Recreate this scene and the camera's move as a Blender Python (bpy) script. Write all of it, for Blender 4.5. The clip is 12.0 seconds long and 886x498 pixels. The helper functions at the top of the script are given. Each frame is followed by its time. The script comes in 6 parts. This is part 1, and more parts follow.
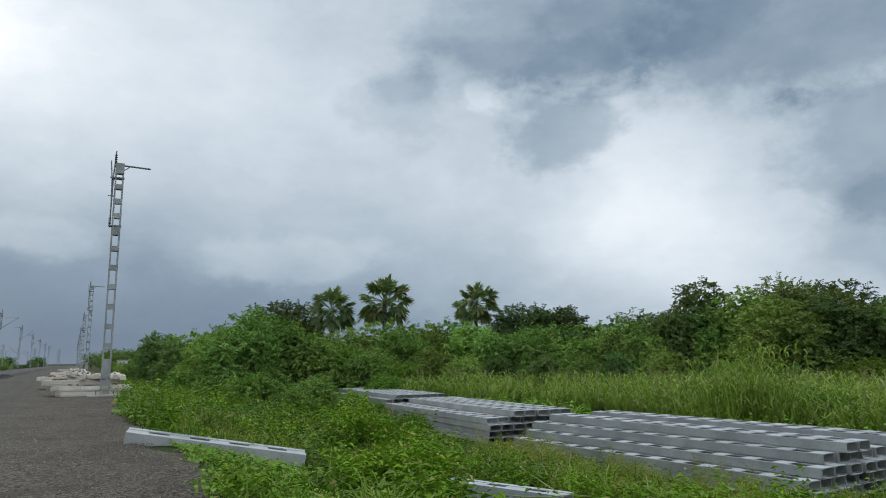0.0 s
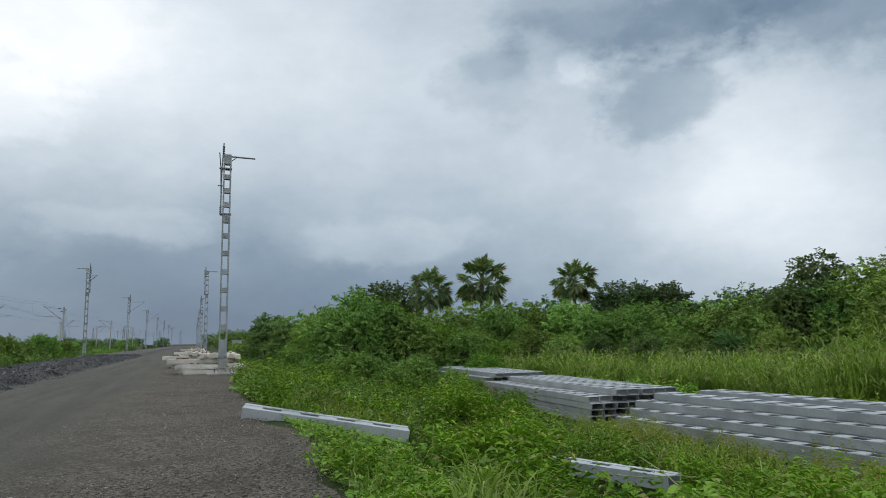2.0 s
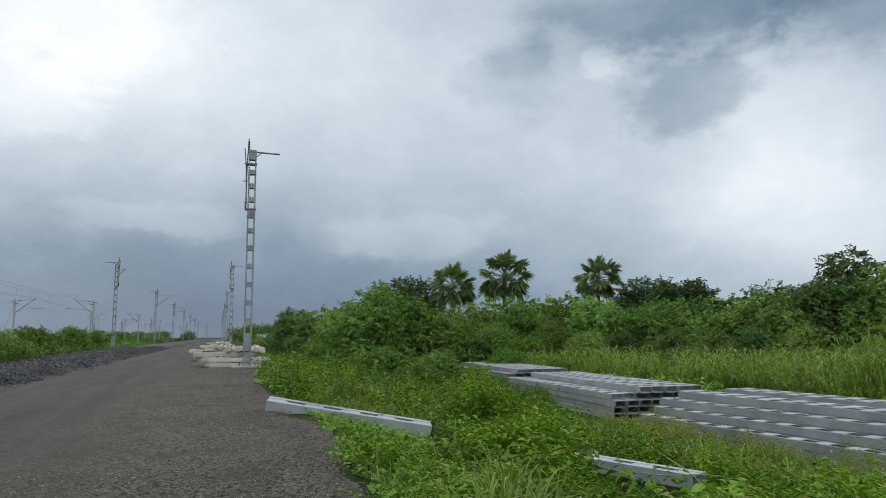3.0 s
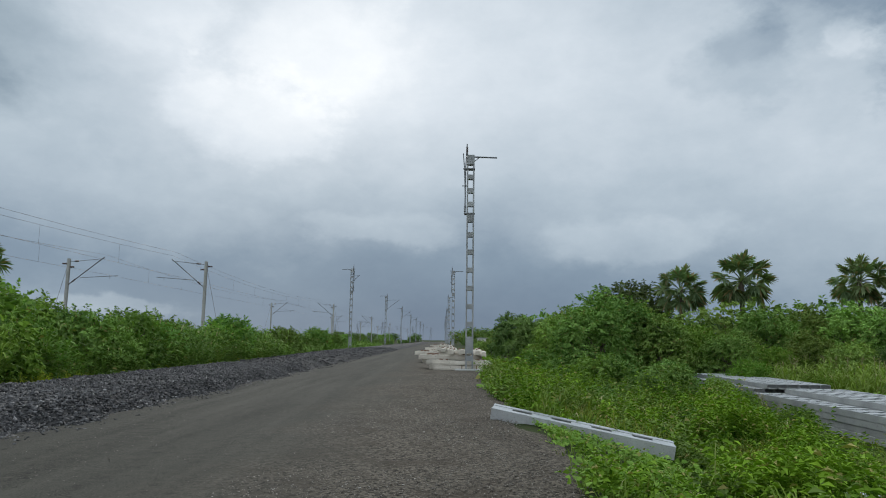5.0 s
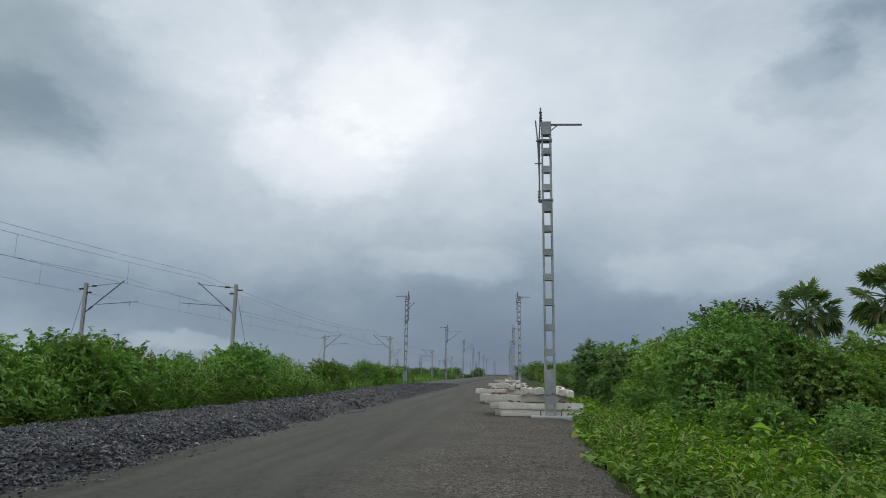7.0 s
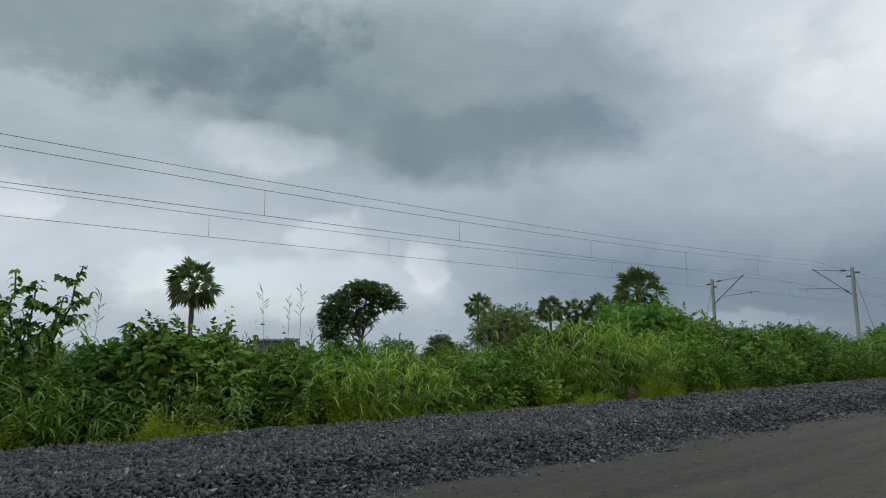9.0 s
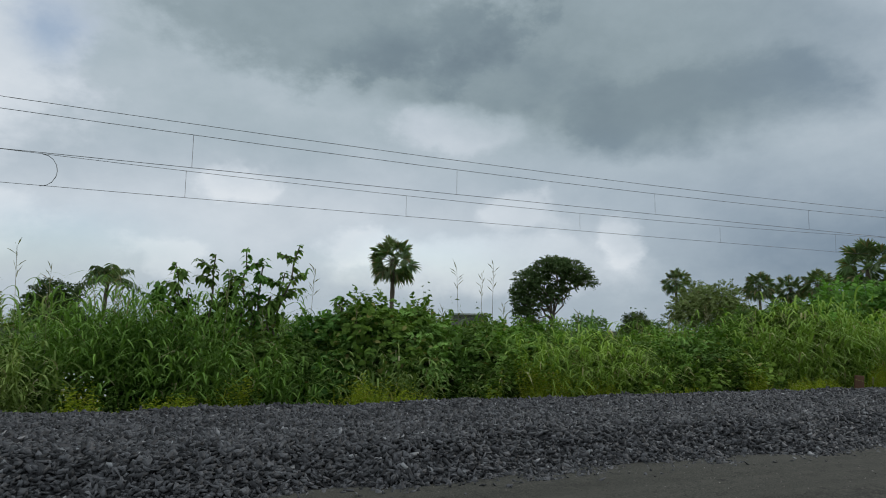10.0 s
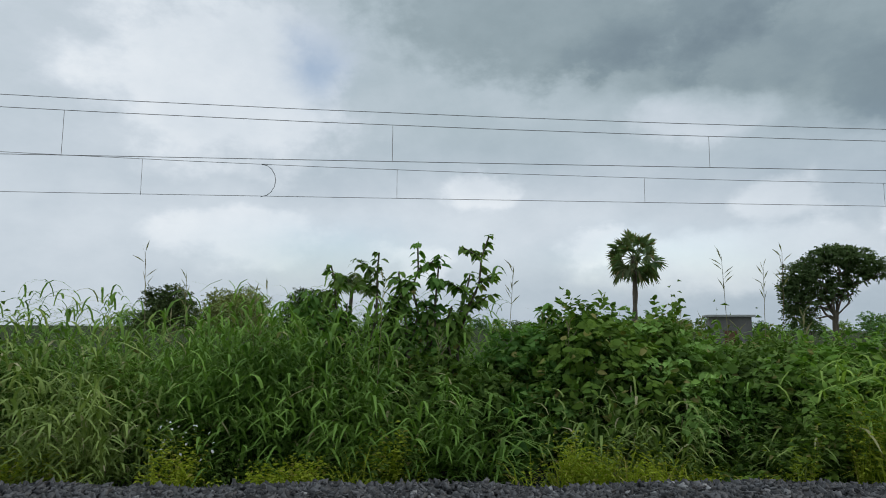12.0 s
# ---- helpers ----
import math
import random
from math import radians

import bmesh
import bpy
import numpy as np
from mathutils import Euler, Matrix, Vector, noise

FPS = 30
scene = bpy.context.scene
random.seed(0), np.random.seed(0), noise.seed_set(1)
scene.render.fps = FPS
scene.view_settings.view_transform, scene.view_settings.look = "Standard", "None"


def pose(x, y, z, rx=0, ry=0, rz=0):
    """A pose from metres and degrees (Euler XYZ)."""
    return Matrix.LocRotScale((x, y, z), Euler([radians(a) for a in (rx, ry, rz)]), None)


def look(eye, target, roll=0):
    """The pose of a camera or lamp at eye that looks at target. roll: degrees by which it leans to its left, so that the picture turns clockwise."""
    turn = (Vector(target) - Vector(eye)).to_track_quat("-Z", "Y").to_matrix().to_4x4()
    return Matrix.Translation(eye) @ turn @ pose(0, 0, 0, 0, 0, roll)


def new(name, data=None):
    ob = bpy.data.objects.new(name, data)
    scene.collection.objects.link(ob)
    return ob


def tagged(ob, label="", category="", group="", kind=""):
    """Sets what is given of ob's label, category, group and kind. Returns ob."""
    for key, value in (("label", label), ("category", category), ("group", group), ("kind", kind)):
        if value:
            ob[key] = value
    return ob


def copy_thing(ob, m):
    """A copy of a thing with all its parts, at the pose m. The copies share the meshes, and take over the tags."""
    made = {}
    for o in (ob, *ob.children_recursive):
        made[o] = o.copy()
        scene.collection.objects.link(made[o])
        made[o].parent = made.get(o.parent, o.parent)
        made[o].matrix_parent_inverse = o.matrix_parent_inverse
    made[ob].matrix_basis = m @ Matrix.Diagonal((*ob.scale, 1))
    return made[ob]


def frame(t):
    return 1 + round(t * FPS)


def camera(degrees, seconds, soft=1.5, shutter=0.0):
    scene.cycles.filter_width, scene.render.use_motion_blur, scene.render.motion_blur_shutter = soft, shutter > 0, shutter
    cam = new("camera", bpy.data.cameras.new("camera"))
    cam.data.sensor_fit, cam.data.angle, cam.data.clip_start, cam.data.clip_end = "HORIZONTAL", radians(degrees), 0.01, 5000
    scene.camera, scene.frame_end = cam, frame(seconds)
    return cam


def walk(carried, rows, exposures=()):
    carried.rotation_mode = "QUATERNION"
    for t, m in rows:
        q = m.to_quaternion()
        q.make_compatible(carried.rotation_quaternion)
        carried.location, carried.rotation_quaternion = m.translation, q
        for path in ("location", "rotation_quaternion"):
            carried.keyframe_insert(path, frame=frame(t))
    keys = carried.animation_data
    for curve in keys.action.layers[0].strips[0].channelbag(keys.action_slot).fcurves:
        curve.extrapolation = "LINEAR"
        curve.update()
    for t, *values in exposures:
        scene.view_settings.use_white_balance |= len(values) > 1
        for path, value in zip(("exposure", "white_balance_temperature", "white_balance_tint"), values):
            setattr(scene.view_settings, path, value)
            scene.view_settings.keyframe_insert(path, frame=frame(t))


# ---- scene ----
import itertools

# The camera stands on a road beside a new railway formation and pans from right to left. Twice it closes in:
# on the nearest mast, and at the end on the hedge beyond the ballast.
cam = camera(66.83, 12.0, 1.0)
# seconds, heading to the right of the road in degrees, pitch, roll, and the eye in metres
TURNS = [
    (0.0, 28.59, 9.36, -0.62, 0.00, 0.00, 1.35),
    (0.5, 30.22, 7.90, -2.52, 0.00, 0.00, 1.35),
    (1.0, 31.31, 7.63, -0.66, 0.00, 0.00, 1.35),
    (1.5, 24.54, 8.16, -1.86, 0.00, 0.00, 1.35),
    (2.0, 20.32, 7.69, -0.97, 0.00, 0.00, 1.35),
    (2.5, 19.38, 7.48, -0.93, 0.00, 0.00, 1.35),
    (3.0, 18.35, 7.33, -0.48, 0.00, 0.00, 1.35),
    (3.5, 14.54, 6.95, 0.00, 0.00, 0.00, 1.35),
    (3.7, 10.41, 7.40, -0.18, 0.00, 0.00, 1.35),
    (5.3, -0.84, 7.91, 0.68, -0.01, 1.84, 1.35),
    (5.5, -1.37, 8.56, 0.51, 0.03, 3.92, 1.35),
    (6.0, -1.48, 9.92, 0.45, 0.03, 6.88, 1.35),
    (6.5, -1.85, 11.27, 0.45, -0.08, 9.74, 1.35),
    (6.7, -2.39, 11.05, 0.52, -0.22, 10.22, 1.35),
    (8.3, -35.54, 7.87, -0.90, 0.00, 0.00, 1.35),
    (8.5, -40.17, 9.14, -1.13, 0.00, 0.00, 1.35),
    (9.0, -50.72, 8.82, -0.56, 0.00, 0.00, 1.35),
    (9.5, -59.18, 8.04, 1.56, 0.00, 0.00, 1.35),
    (10.0, -67.01, 6.75, 0.84, 0.00, 0.00, 1.35),
    (10.5, -73.96, 6.78, -0.25, 0.00, 0.00, 1.35),
    (11.0, -75.81, 6.39, 0.77, -1.71, 0.56, 1.46),
    (11.5, -80.31, 6.52, 0.27, -2.96, 1.12, 1.56),
    (12.0, -87.47, 6.67, 0.40, -3.44, 1.36, 1.60),
]


def stand(heading, pitch, roll, x, y, z):
    a, p = radians(heading), radians(pitch)
    eye = Vector((x, y, z))
    way = Vector((math.sin(a) * math.cos(p), math.cos(a) * math.cos(p), math.sin(p)))
    return look(eye, eye + way, roll)


# the clip's camera brightens towards the right-hand field and darkens towards the left
walk(cam, [(t, stand(*row)) for t, *row in TURNS],
     [(0.0, 0.21), (0.5, 0.06), (1.0, 0.17), (1.5, 0.2), (3.7, 0.2), (5.3, 0.14), (6.7, 0.12), (8.3, -0.08), (10.5, -0.05), (11.0, 0.02), (12.0, 0.06)])

# ---- sky and sun ----
SUN_AZ, SUN_EL = -13.0, 26.0
world = bpy.data.worlds.new("overcast_sky")
scene.world = world
world.use_nodes = True
wn = world.node_tree
wn.nodes.clear()


def sky_math(op, a, b=None, c=None):
    n = wn.nodes.new("ShaderNodeMath")
    n.operation = op
    for i, v in enumerate((a, b, c)):
        if v is None:
            continue
        if isinstance(v, (int, float)):
            n.inputs[i].default_value = v
        else:
            wn.links.new(v, n.inputs[i])
    return n.outputs[0]


coords = wn.nodes.new("ShaderNodeTexCoord")
split = wn.nodes.new("ShaderNodeSeparateXYZ")
wn.links.new(coords.outputs["Generated"], split.inputs[0])
az = sky_math("MULTIPLY", sky_math("ARCTAN2", split.outputs[0], split.outputs[1]), 57.2958)
el = sky_math("MULTIPLY", sky_math("ARCSINE", split.outputs[2]), 57.2958)


def sky_noise(scale, detail, rough=0.55, stretch=2.2):
    m = wn.nodes.new("ShaderNodeMapping")
    m.inputs["Scale"].default_value = (1, 1, stretch)
    wn.links.new(coords.outputs["Generated"], m.inputs[0])
    n = wn.nodes.new("ShaderNodeTexNoise")
    n.inputs["Scale"].default_value, n.inputs["Detail"].default_value, n.inputs["Roughness"].default_value = scale, detail, rough
    wn.links.new(m.outputs[0], n.inputs["Vector"])
    return n


warp = wn.nodes.new("ShaderNodeSeparateColor")
wn.links.new(sky_noise(5.0, 6.0, 0.6, 1.5).outputs["Color"], warp.inputs[0])
az_w = sky_math("ADD", az, sky_math("MULTIPLY", sky_math("SUBTRACT", warp.outputs[0], 0.5), 10.0))
el_w = sky_math("ADD", el, sky_math("MULTIPLY", sky_math("SUBTRACT", warp.outputs[1], 0.5), 6.0))
billow = sky_noise(11.0, 9.0, 0.6, 1.6).outputs[0]


def cloud(a0, e0, sa, se, amount, edge=0.0):
    """A cloud or a thin bright place: heading, height and half sizes in degrees. edge: 0 soft, 1 billowing."""
    u = sky_math("MULTIPLY", sky_math("SUBTRACT", az_w, a0), 1.0 / sa)
    v = sky_math("MULTIPLY", sky_math("SUBTRACT", el_w, e0), 1.0 / se)
    q = sky_math("ADD", sky_math("MULTIPLY", u, u), sky_math("MULTIPLY", v, v))
    m = sky_math("POWER", 2.71828, sky_math("MULTIPLY", q, -1.0))
    if edge:
        m = sky_math("ADD", m, sky_math("MULTIPLY", sky_math("SUBTRACT", billow, 0.5), 1.1 * edge))
        n = wn.nodes.new("ShaderNodeMapRange")
        n.interpolation_type = "SMOOTHSTEP"
        n.inputs["From Min"].default_value, n.inputs["From Max"].default_value = 0.34, 0.74
        wn.links.new(m, n.inputs["Value"])
        m = n.outputs[0]
    return sky_math("MULTIPLY", m, amount)


CLOUDS_AHEAD = [
    (-13, 21, 14, 10, 0.2), (-11, 24, 10, 6, 0.07, 0.8), (-17, 17.5, 8, 5, 0.1, 0.9), (-2, 25, 14, 8, 0.14), (2, 1.0, 32, 8.5, -0.46),
    (-24, 5.0, 10, 3.2, -0.10), (-24, 16, 5, 6, -0.03, 1), (-27, 27, 9, 7, 0.12, 0.6), (-25.5, 2.4, 6, 1.2, 0.12, 0.5), (16, 9, 9, 2.2, 0.08, 0.8), (-5, 9, 8, 1.8, 0.08, 0.8),
]
CLOUDS_OVER_THICKET = [
    (39, 19.4, 6.5, 4.0, -0.18, 1), (41, 23.5, 8, 3.2, -0.09, 0.8), (47, 27, 12, 5, -0.1, 0.7), (38, 27, 17, 5.0, -0.15, 0.8), (26.0, 22.8, 4.2, 2.6, -0.09, 0.7), (32.4, 21.9, 1.8, 1.7, 0.1, 0.9), (25, 21, 5.5, 3.4, -0.07, 1),
    (32, 24.5, 8, 3.5, -0.08, 0.4), (64, 9, 7, 5, -0.1, 0.6), (57, 25, 15, 7, -0.22, 0.7), (63, 15, 8, 6, -0.16, 0.8), (46, 15.5, 6, 5, 0.16),
    (48, 9, 10, 5.5, 0.24), (26, 15, 20, 9, 0.07), (14, 24, 12, 7, 0.06),
]
CLOUDS_OVER_LINE = [
    (-52, 22, 27, 8.5, -0.165, 0.25), (-46, 17.5, 15, 4.5, -0.13, 0.4), (-66, 21, 16, 4, -0.07, 0.4), (-78, 26, 22, 6.5, -0.18, 1), (-67, 16.5, 8, 2.2, 0.13, 0.7),
    (-106, 20, 13, 9, 0.18, 0.9), (-86, 8.0, 24, 4.2, 0.2), (-62, 5.0, 16, 3.0, 0.13, 0.5), (-104, 7.5, 8, 3, 0.12, 1), (-84, 11.5, 4, 2.2, 0.14, 1),
    (-52, 7.0, 3, 2.6, 0.16, 1), (-61, 9.5, 4, 2.0, 0.12, 1), (-74, 6.5, 4, 1.6, 0.12, 1), (-90, 5.5, 3.5, 2.0, 0.12, 1), (-38, 7, 9, 4, -0.18),
]
light = sky_math("ADD", 0.56, 0.0)
for values in itertools.chain(CLOUDS_AHEAD, CLOUDS_OVER_THICKET, CLOUDS_OVER_LINE):
    light = sky_math("ADD", light, cloud(*values))
fine = sky_noise(7.0, 9.0, 0.62, 1.7)
light = sky_math("ADD", light, sky_math("MULTIPLY", sky_math("SUBTRACT", fine.outputs[0], 0.5), 0.24))
# sky behind the first view, mostly unseen, brightened to light camera-facing sides
behind = sky_math("MAXIMUM", sky_math("MULTIPLY", split.outputs[1], -1.0), 0.0)
light = sky_math("ADD", light, sky_math("MULTIPLY", behind, 0.24))
ramp = wn.nodes.new("ShaderNodeValToRGB")
stops = [(0.0, (0.10, 0.153, 0.232)), (0.3, (0.20, 0.27, 0.35)), (0.55, (0.405, 0.482, 0.553)), (0.78, (0.645, 0.708, 0.77)), (1.0, (0.91, 0.942, 0.97))]
while len(ramp.color_ramp.elements) < len(stops):
    ramp.color_ramp.elements.new(0.5)
for e, (p, c) in zip(ramp.color_ramp.elements, stops):
    e.position, e.color = p, (*c, 1)
wn.links.new(light, ramp.inputs[0])
# the rain cloud over the fields beyond the line is a more neutral grey
grey = wn.nodes.new("ShaderNodeHueSaturation")
grey.inputs["Saturation"].default_value = 0.72
wn.links.new(ramp.outputs[0], grey.inputs["Color"])
turn = wn.nodes.new("ShaderNodeMapRange")
turn.interpolation_type = "SMOOTHSTEP"
turn.inputs["From Min"].default_value, turn.inputs["From Max"].default_value = 10.0, 18.0
wn.links.new(el, turn.inputs["Value"])
west = wn.nodes.new("ShaderNodeMapRange")
west.interpolation_type = "SMOOTHSTEP"
for name, v in (("From Min", -50.0), ("From Max", -25.0), ("To Min", 1.0), ("To Max", 0.0)):
    west.inputs[name].default_value = v
wn.links.new(az, west.inputs["Value"])
tinted = wn.nodes.new("ShaderNodeMix")
tinted.data_type = "RGBA"
thick = wn.nodes.new("ShaderNodeMapRange")
for name, v in (("From Min", 0.35), ("From Max", 0.68), ("To Min", 1.0), ("To Max", 0.0)):
    thick.inputs[name].default_value = v
wn.links.new(light, thick.inputs["Value"])
wn.links.new(sky_math("MULTIPLY", sky_math("MULTIPLY", turn.outputs[0], west.outputs[0]), thick.outputs[0]), tinted.inputs["Factor"])
wn.links.new(ramp.outputs[0], tinted.inputs["A"])
green = wn.nodes.new("ShaderNodeVectorMath")
green.operation = "MULTIPLY"
green.inputs[1].default_value = (0.93, 1.0, 0.95)
wn.links.new(grey.outputs[0], green.inputs[0])
wn.links.new(green.outputs[0], tinted.inputs["B"])
clear = wn.nodes.new("ShaderNodeTexSky")
clear.sky_type, clear.sun_disc = "NISHITA", False
clear.sun_elevation, clear.sun_rotation = radians(SUN_EL), radians(SUN_AZ)
clear_dim = wn.nodes.new("ShaderNodeVectorMath")
clear_dim.operation = "SCALE"
clear_dim.inputs["Scale"].default_value = 0.15
wn.links.new(clear.outputs[0], clear_dim.inputs[0])
# thin places in the cloud where blue sky shows
gap = sky_math("ADD", cloud(-98, 21.5, 2.2, 2.4, 0.6), sky_math("ADD", cloud(-97, 6.5, 8, 2.2, 0.5), cloud(-69, 5.5, 8, 1.8, 0.36)))
gap = sky_math("ADD", gap, 0.01)
mix = wn.nodes.new("ShaderNodeMix")
mix.data_type = "RGBA"
wn.links.new(gap, mix.inputs["Factor"])
wn.links.new(tinted.outputs["Result"], mix.inputs["A"])
wn.links.new(clear_dim.outputs[0], mix.inputs["B"])
back = wn.nodes.new("ShaderNodeBackground")
# an overcast sky is brightest overhead
high = wn.nodes.new("ShaderNodeMapRange")
high.interpolation_type = "SMOOTHSTEP"
for name, v in (("From Min", 32.0), ("From Max", 70.0), ("To Min", 1.0), ("To Max", 1.9)):
    high.inputs[name].default_value = v
wn.links.new(el, high.inputs["Value"])
wn.links.new(high.outputs[0], back.inputs["Strength"])
wn.links.new(mix.outputs["Result"], back.inputs[0])
out = wn.nodes.new("ShaderNodeOutputWorld")
wn.links.new(back.outputs[0], out.inputs[0])

sun_data = bpy.data.lights.new("sun", "SUN")
sun_data.energy, sun_data.angle, sun_data.color = 1.0, radians(20), (1.0, 0.96, 0.9)
sun = new("sun", sun_data)
sa, se = radians(SUN_AZ), radians(SUN_EL)
sun.matrix_basis = look((0, 0, 50), (-math.sin(sa) * math.cos(se), -math.cos(sa) * math.cos(se), 50 - math.sin(se)))


# ---- materials ----
def material(name):
    m = bpy.data.materials.new(name)
    m.use_nodes = True
    return m, m.node_tree, m.node_tree.nodes["Principled BSDF"]


def tex_noise(nt, scale, detail=4.0, rough=0.55, vector=None):
    n = nt.nodes.new("ShaderNodeTexNoise")
    n.inputs["Scale"].default_value, n.inputs["Detail"].default_value, n.inputs["Roughness"].default_value = scale, detail, rough
    if vector is not None:
        nt.links.new(vector, n.inputs["Vector"])
    return n


def blend(nt, fac, a, b, mode="MIX"):
    n = nt.nodes.new("ShaderNodeMix")
    n.data_type, n.blend_type = "RGBA", mode
    for socket, v in ((n.inputs["Factor"], fac), (n.inputs["A"], a), (n.inputs["B"], b)):
        if isinstance(v, (int, float)):
            socket.default_value = v
        elif isinstance(v, tuple):
            socket.default_value = (*v, 1)
        else:
            nt.links.new(v, socket)
    return n.outputs["Result"]


def step(nt, value, low, high):
    n = nt.nodes.new("ShaderNodeMapRange")
    n.inputs["From Min"].default_value, n.inputs["From Max"].default_value = low, high
    nt.links.new(value, n.inputs["Value"])
    return n.outputs[0]


def surface(name, c1, c2, stain, coarse=1.5, grain=60.0, rough=0.8, metal=0.0, bump=0.3, depth=0.01, vary=0.0):
    """A weathered surface: two tones in large patches, fine grain, stains, and relief. vary: difference from piece to piece."""
    m, nt, p = material(name)
    geo = nt.nodes.new("ShaderNodeNewGeometry")
    pos = geo.outputs["Position"]
    big = tex_noise(nt, coarse, 5, 0.6, pos)
    small = tex_noise(nt, grain, 4, 0.65, pos)
    col = blend(nt, step(nt, big.outputs[0], 0.35, 0.65), c1, c2)
    col = blend(nt, step(nt, small.outputs[0], 0.55, 0.75), col, stain)
    spots = tex_noise(nt, coarse * 6, 6, 0.7, pos)
    col = blend(nt, step(nt, spots.outputs[0], 0.62, 0.72), col, stain)
    if vary:
        info = nt.nodes.new("ShaderNodeObjectInfo")
        hsv = nt.nodes.new("ShaderNodeHueSaturation")
        nt.links.new(col, hsv.inputs["Color"])
        v = nt.nodes.new("ShaderNodeMapRange")
        v.inputs["To Min"].default_value, v.inputs["To Max"].default_value = 1 - vary, 1 + vary
        nt.links.new(info.outputs["Random"], v.inputs["Value"])
        nt.links.new(v.outputs[0], hsv.inputs["Value"])
        col = hsv.outputs[0]
    nt.links.new(col, p.inputs["Base Color"])
    p.inputs["Roughness"].default_value, p.inputs["Metallic"].default_value = rough, metal
    b = nt.nodes.new("ShaderNodeBump")
    b.inputs["Strength"].default_value, b.inputs["Distance"].default_value = bump, depth
    nt.links.new(small.outputs[0], b.inputs["Height"])
    nt.links.new(b.outputs[0], p.inputs["Normal"])
    return m


def foliage(name, c1, c2, dry, coarse=0.5, dry_share=0.06, shine=0.5, through_light=0.3):
    """Leaves: the tone differs from leaf to leaf and in patches, with some dry ones; light comes through."""
    m, nt, p = material(name)
    geo = nt.nodes.new("ShaderNodeNewGeometry")
    big = tex_noise(nt, coarse, 4, 0.6, geo.outputs["Position"])
    f = nt.nodes.new("ShaderNodeMath")
    f.operation = "MULTIPLY_ADD"
    nt.links.new(geo.outputs["Random Per Island"], f.inputs[0])
    f.inputs[1].default_value = 0.5
    half = nt.nodes.new("ShaderNodeMath")
    half.operation = "MULTIPLY"
    half.inputs[1].default_value = 0.5
    nt.links.new(step(nt, big.outputs[0], 0.34, 0.66), half.inputs[0])
    nt.links.new(half.outputs[0], f.inputs[2])
    info = nt.nodes.new("ShaderNodeObjectInfo")
    col = blend(nt, f.outputs[0], c1, c2)
    hsv = nt.nodes.new("ShaderNodeHueSaturation")
    v = nt.nodes.new("ShaderNodeMapRange")
    v.inputs["To Min"].default_value, v.inputs["To Max"].default_value = 0.7, 1.35
    nt.links.new(info.outputs["Random"], v.inputs["Value"])
    nt.links.new(v.outputs[0], hsv.inputs["Value"])
    # another share of the same number shifts the hue between yellowish and bluish green
    h = nt.nodes.new("ShaderNodeMath")
    h.operation = "MULTIPLY"
    h.inputs[1].default_value = 7.31
    nt.links.new(info.outputs["Random"], h.inputs[0])
    h2 = nt.nodes.new("ShaderNodeMath")
    h2.operation = "FRACT"
    nt.links.new(h.outputs[0], h2.inputs[0])
    hue = nt.nodes.new("ShaderNodeMapRange")
    hue.inputs["To Min"].default_value, hue.inputs["To Max"].default_value = 0.472, 0.508
    nt.links.new(h2.outputs[0], hue.inputs["Value"])
    nt.links.new(hue.outputs[0], hsv.inputs["Hue"])
    nt.links.new(col, hsv.inputs["Color"])
    col = blend(nt, step(nt, geo.outputs["Random Per Island"], 1 - dry_share, 1 - dry_share + 0.01), hsv.outputs[0], dry)
    nt.links.new(col, p.inputs["Base Color"])
    p.inputs["Roughness"].default_value = min(0.9, shine + 0.32)
    p.inputs["Specular IOR Level"].default_value = 0.12
    t = nt.nodes.new("ShaderNodeBsdfTranslucent")
    nt.links.new(blend(nt, 1.0, col, (1.0, 1.25, 0.5), "MULTIPLY"), t.inputs[0])
    mixer = nt.nodes.new("ShaderNodeMixShader")
    mixer.inputs[0].default_value = through_light
    nt.links.new(p.outputs[0], mixer.inputs[1])
    nt.links.new(t.outputs[0], mixer.inputs[2])
    nt.links.new(mixer.outputs[0], nt.nodes["Material Output"].inputs[0])
    return m


M_SOIL = surface("weedy_soil", (0.026, 0.036, 0.014), (0.045, 0.062, 0.02), (0.05, 0.04, 0.025), 0.5, 9, 0.95, 0, 0.8, 0.05)
M_SOIL.node_tree.nodes["Principled BSDF"].inputs["Specular IOR Level"].default_value = 0.05
M_BALLAST = surface("dark_ballast", (0.022, 0.0215, 0.0218), (0.036, 0.0355, 0.036), (0.05, 0.049, 0.049), 0.9, 18, 0.85, 0, 1.0, 0.04)
M_BALLAST.node_tree.nodes["Principled BSDF"].inputs["Specular IOR Level"].default_value = 0.2
M_STEEL = surface("galvanised_steel", (0.25, 0.265, 0.27), (0.38, 0.395, 0.4), (0.17, 0.172, 0.17), 1.3, 40, 0.55, 0.35, 0.15, 0.003, 0.12)
# lighter copy of the steel: sky light on the stacked battens, put into the colour
M_STEEL_LIT = surface("sky_lit_steel", (0.4, 0.415, 0.42), (0.52, 0.53, 0.535), (0.28, 0.285, 0.285), 2.0, 45, 0.6, 0.2, 0.2, 0.003, 0.12)
M_PALE_STEEL = surface("bright_zinc_steel", (0.4, 0.415, 0.425), (0.52, 0.535, 0.545), (0.25, 0.25, 0.245), 2.6, 38, 0.6, 0.15, 0.2, 0.004)
M_STEEL_DARK = surface("dull_steel", (0.16, 0.17, 0.18), (0.22, 0.23, 0.24), (0.12, 0.11, 0.1), 1.5, 50, 0.6, 0.4, 0.15, 0.003)
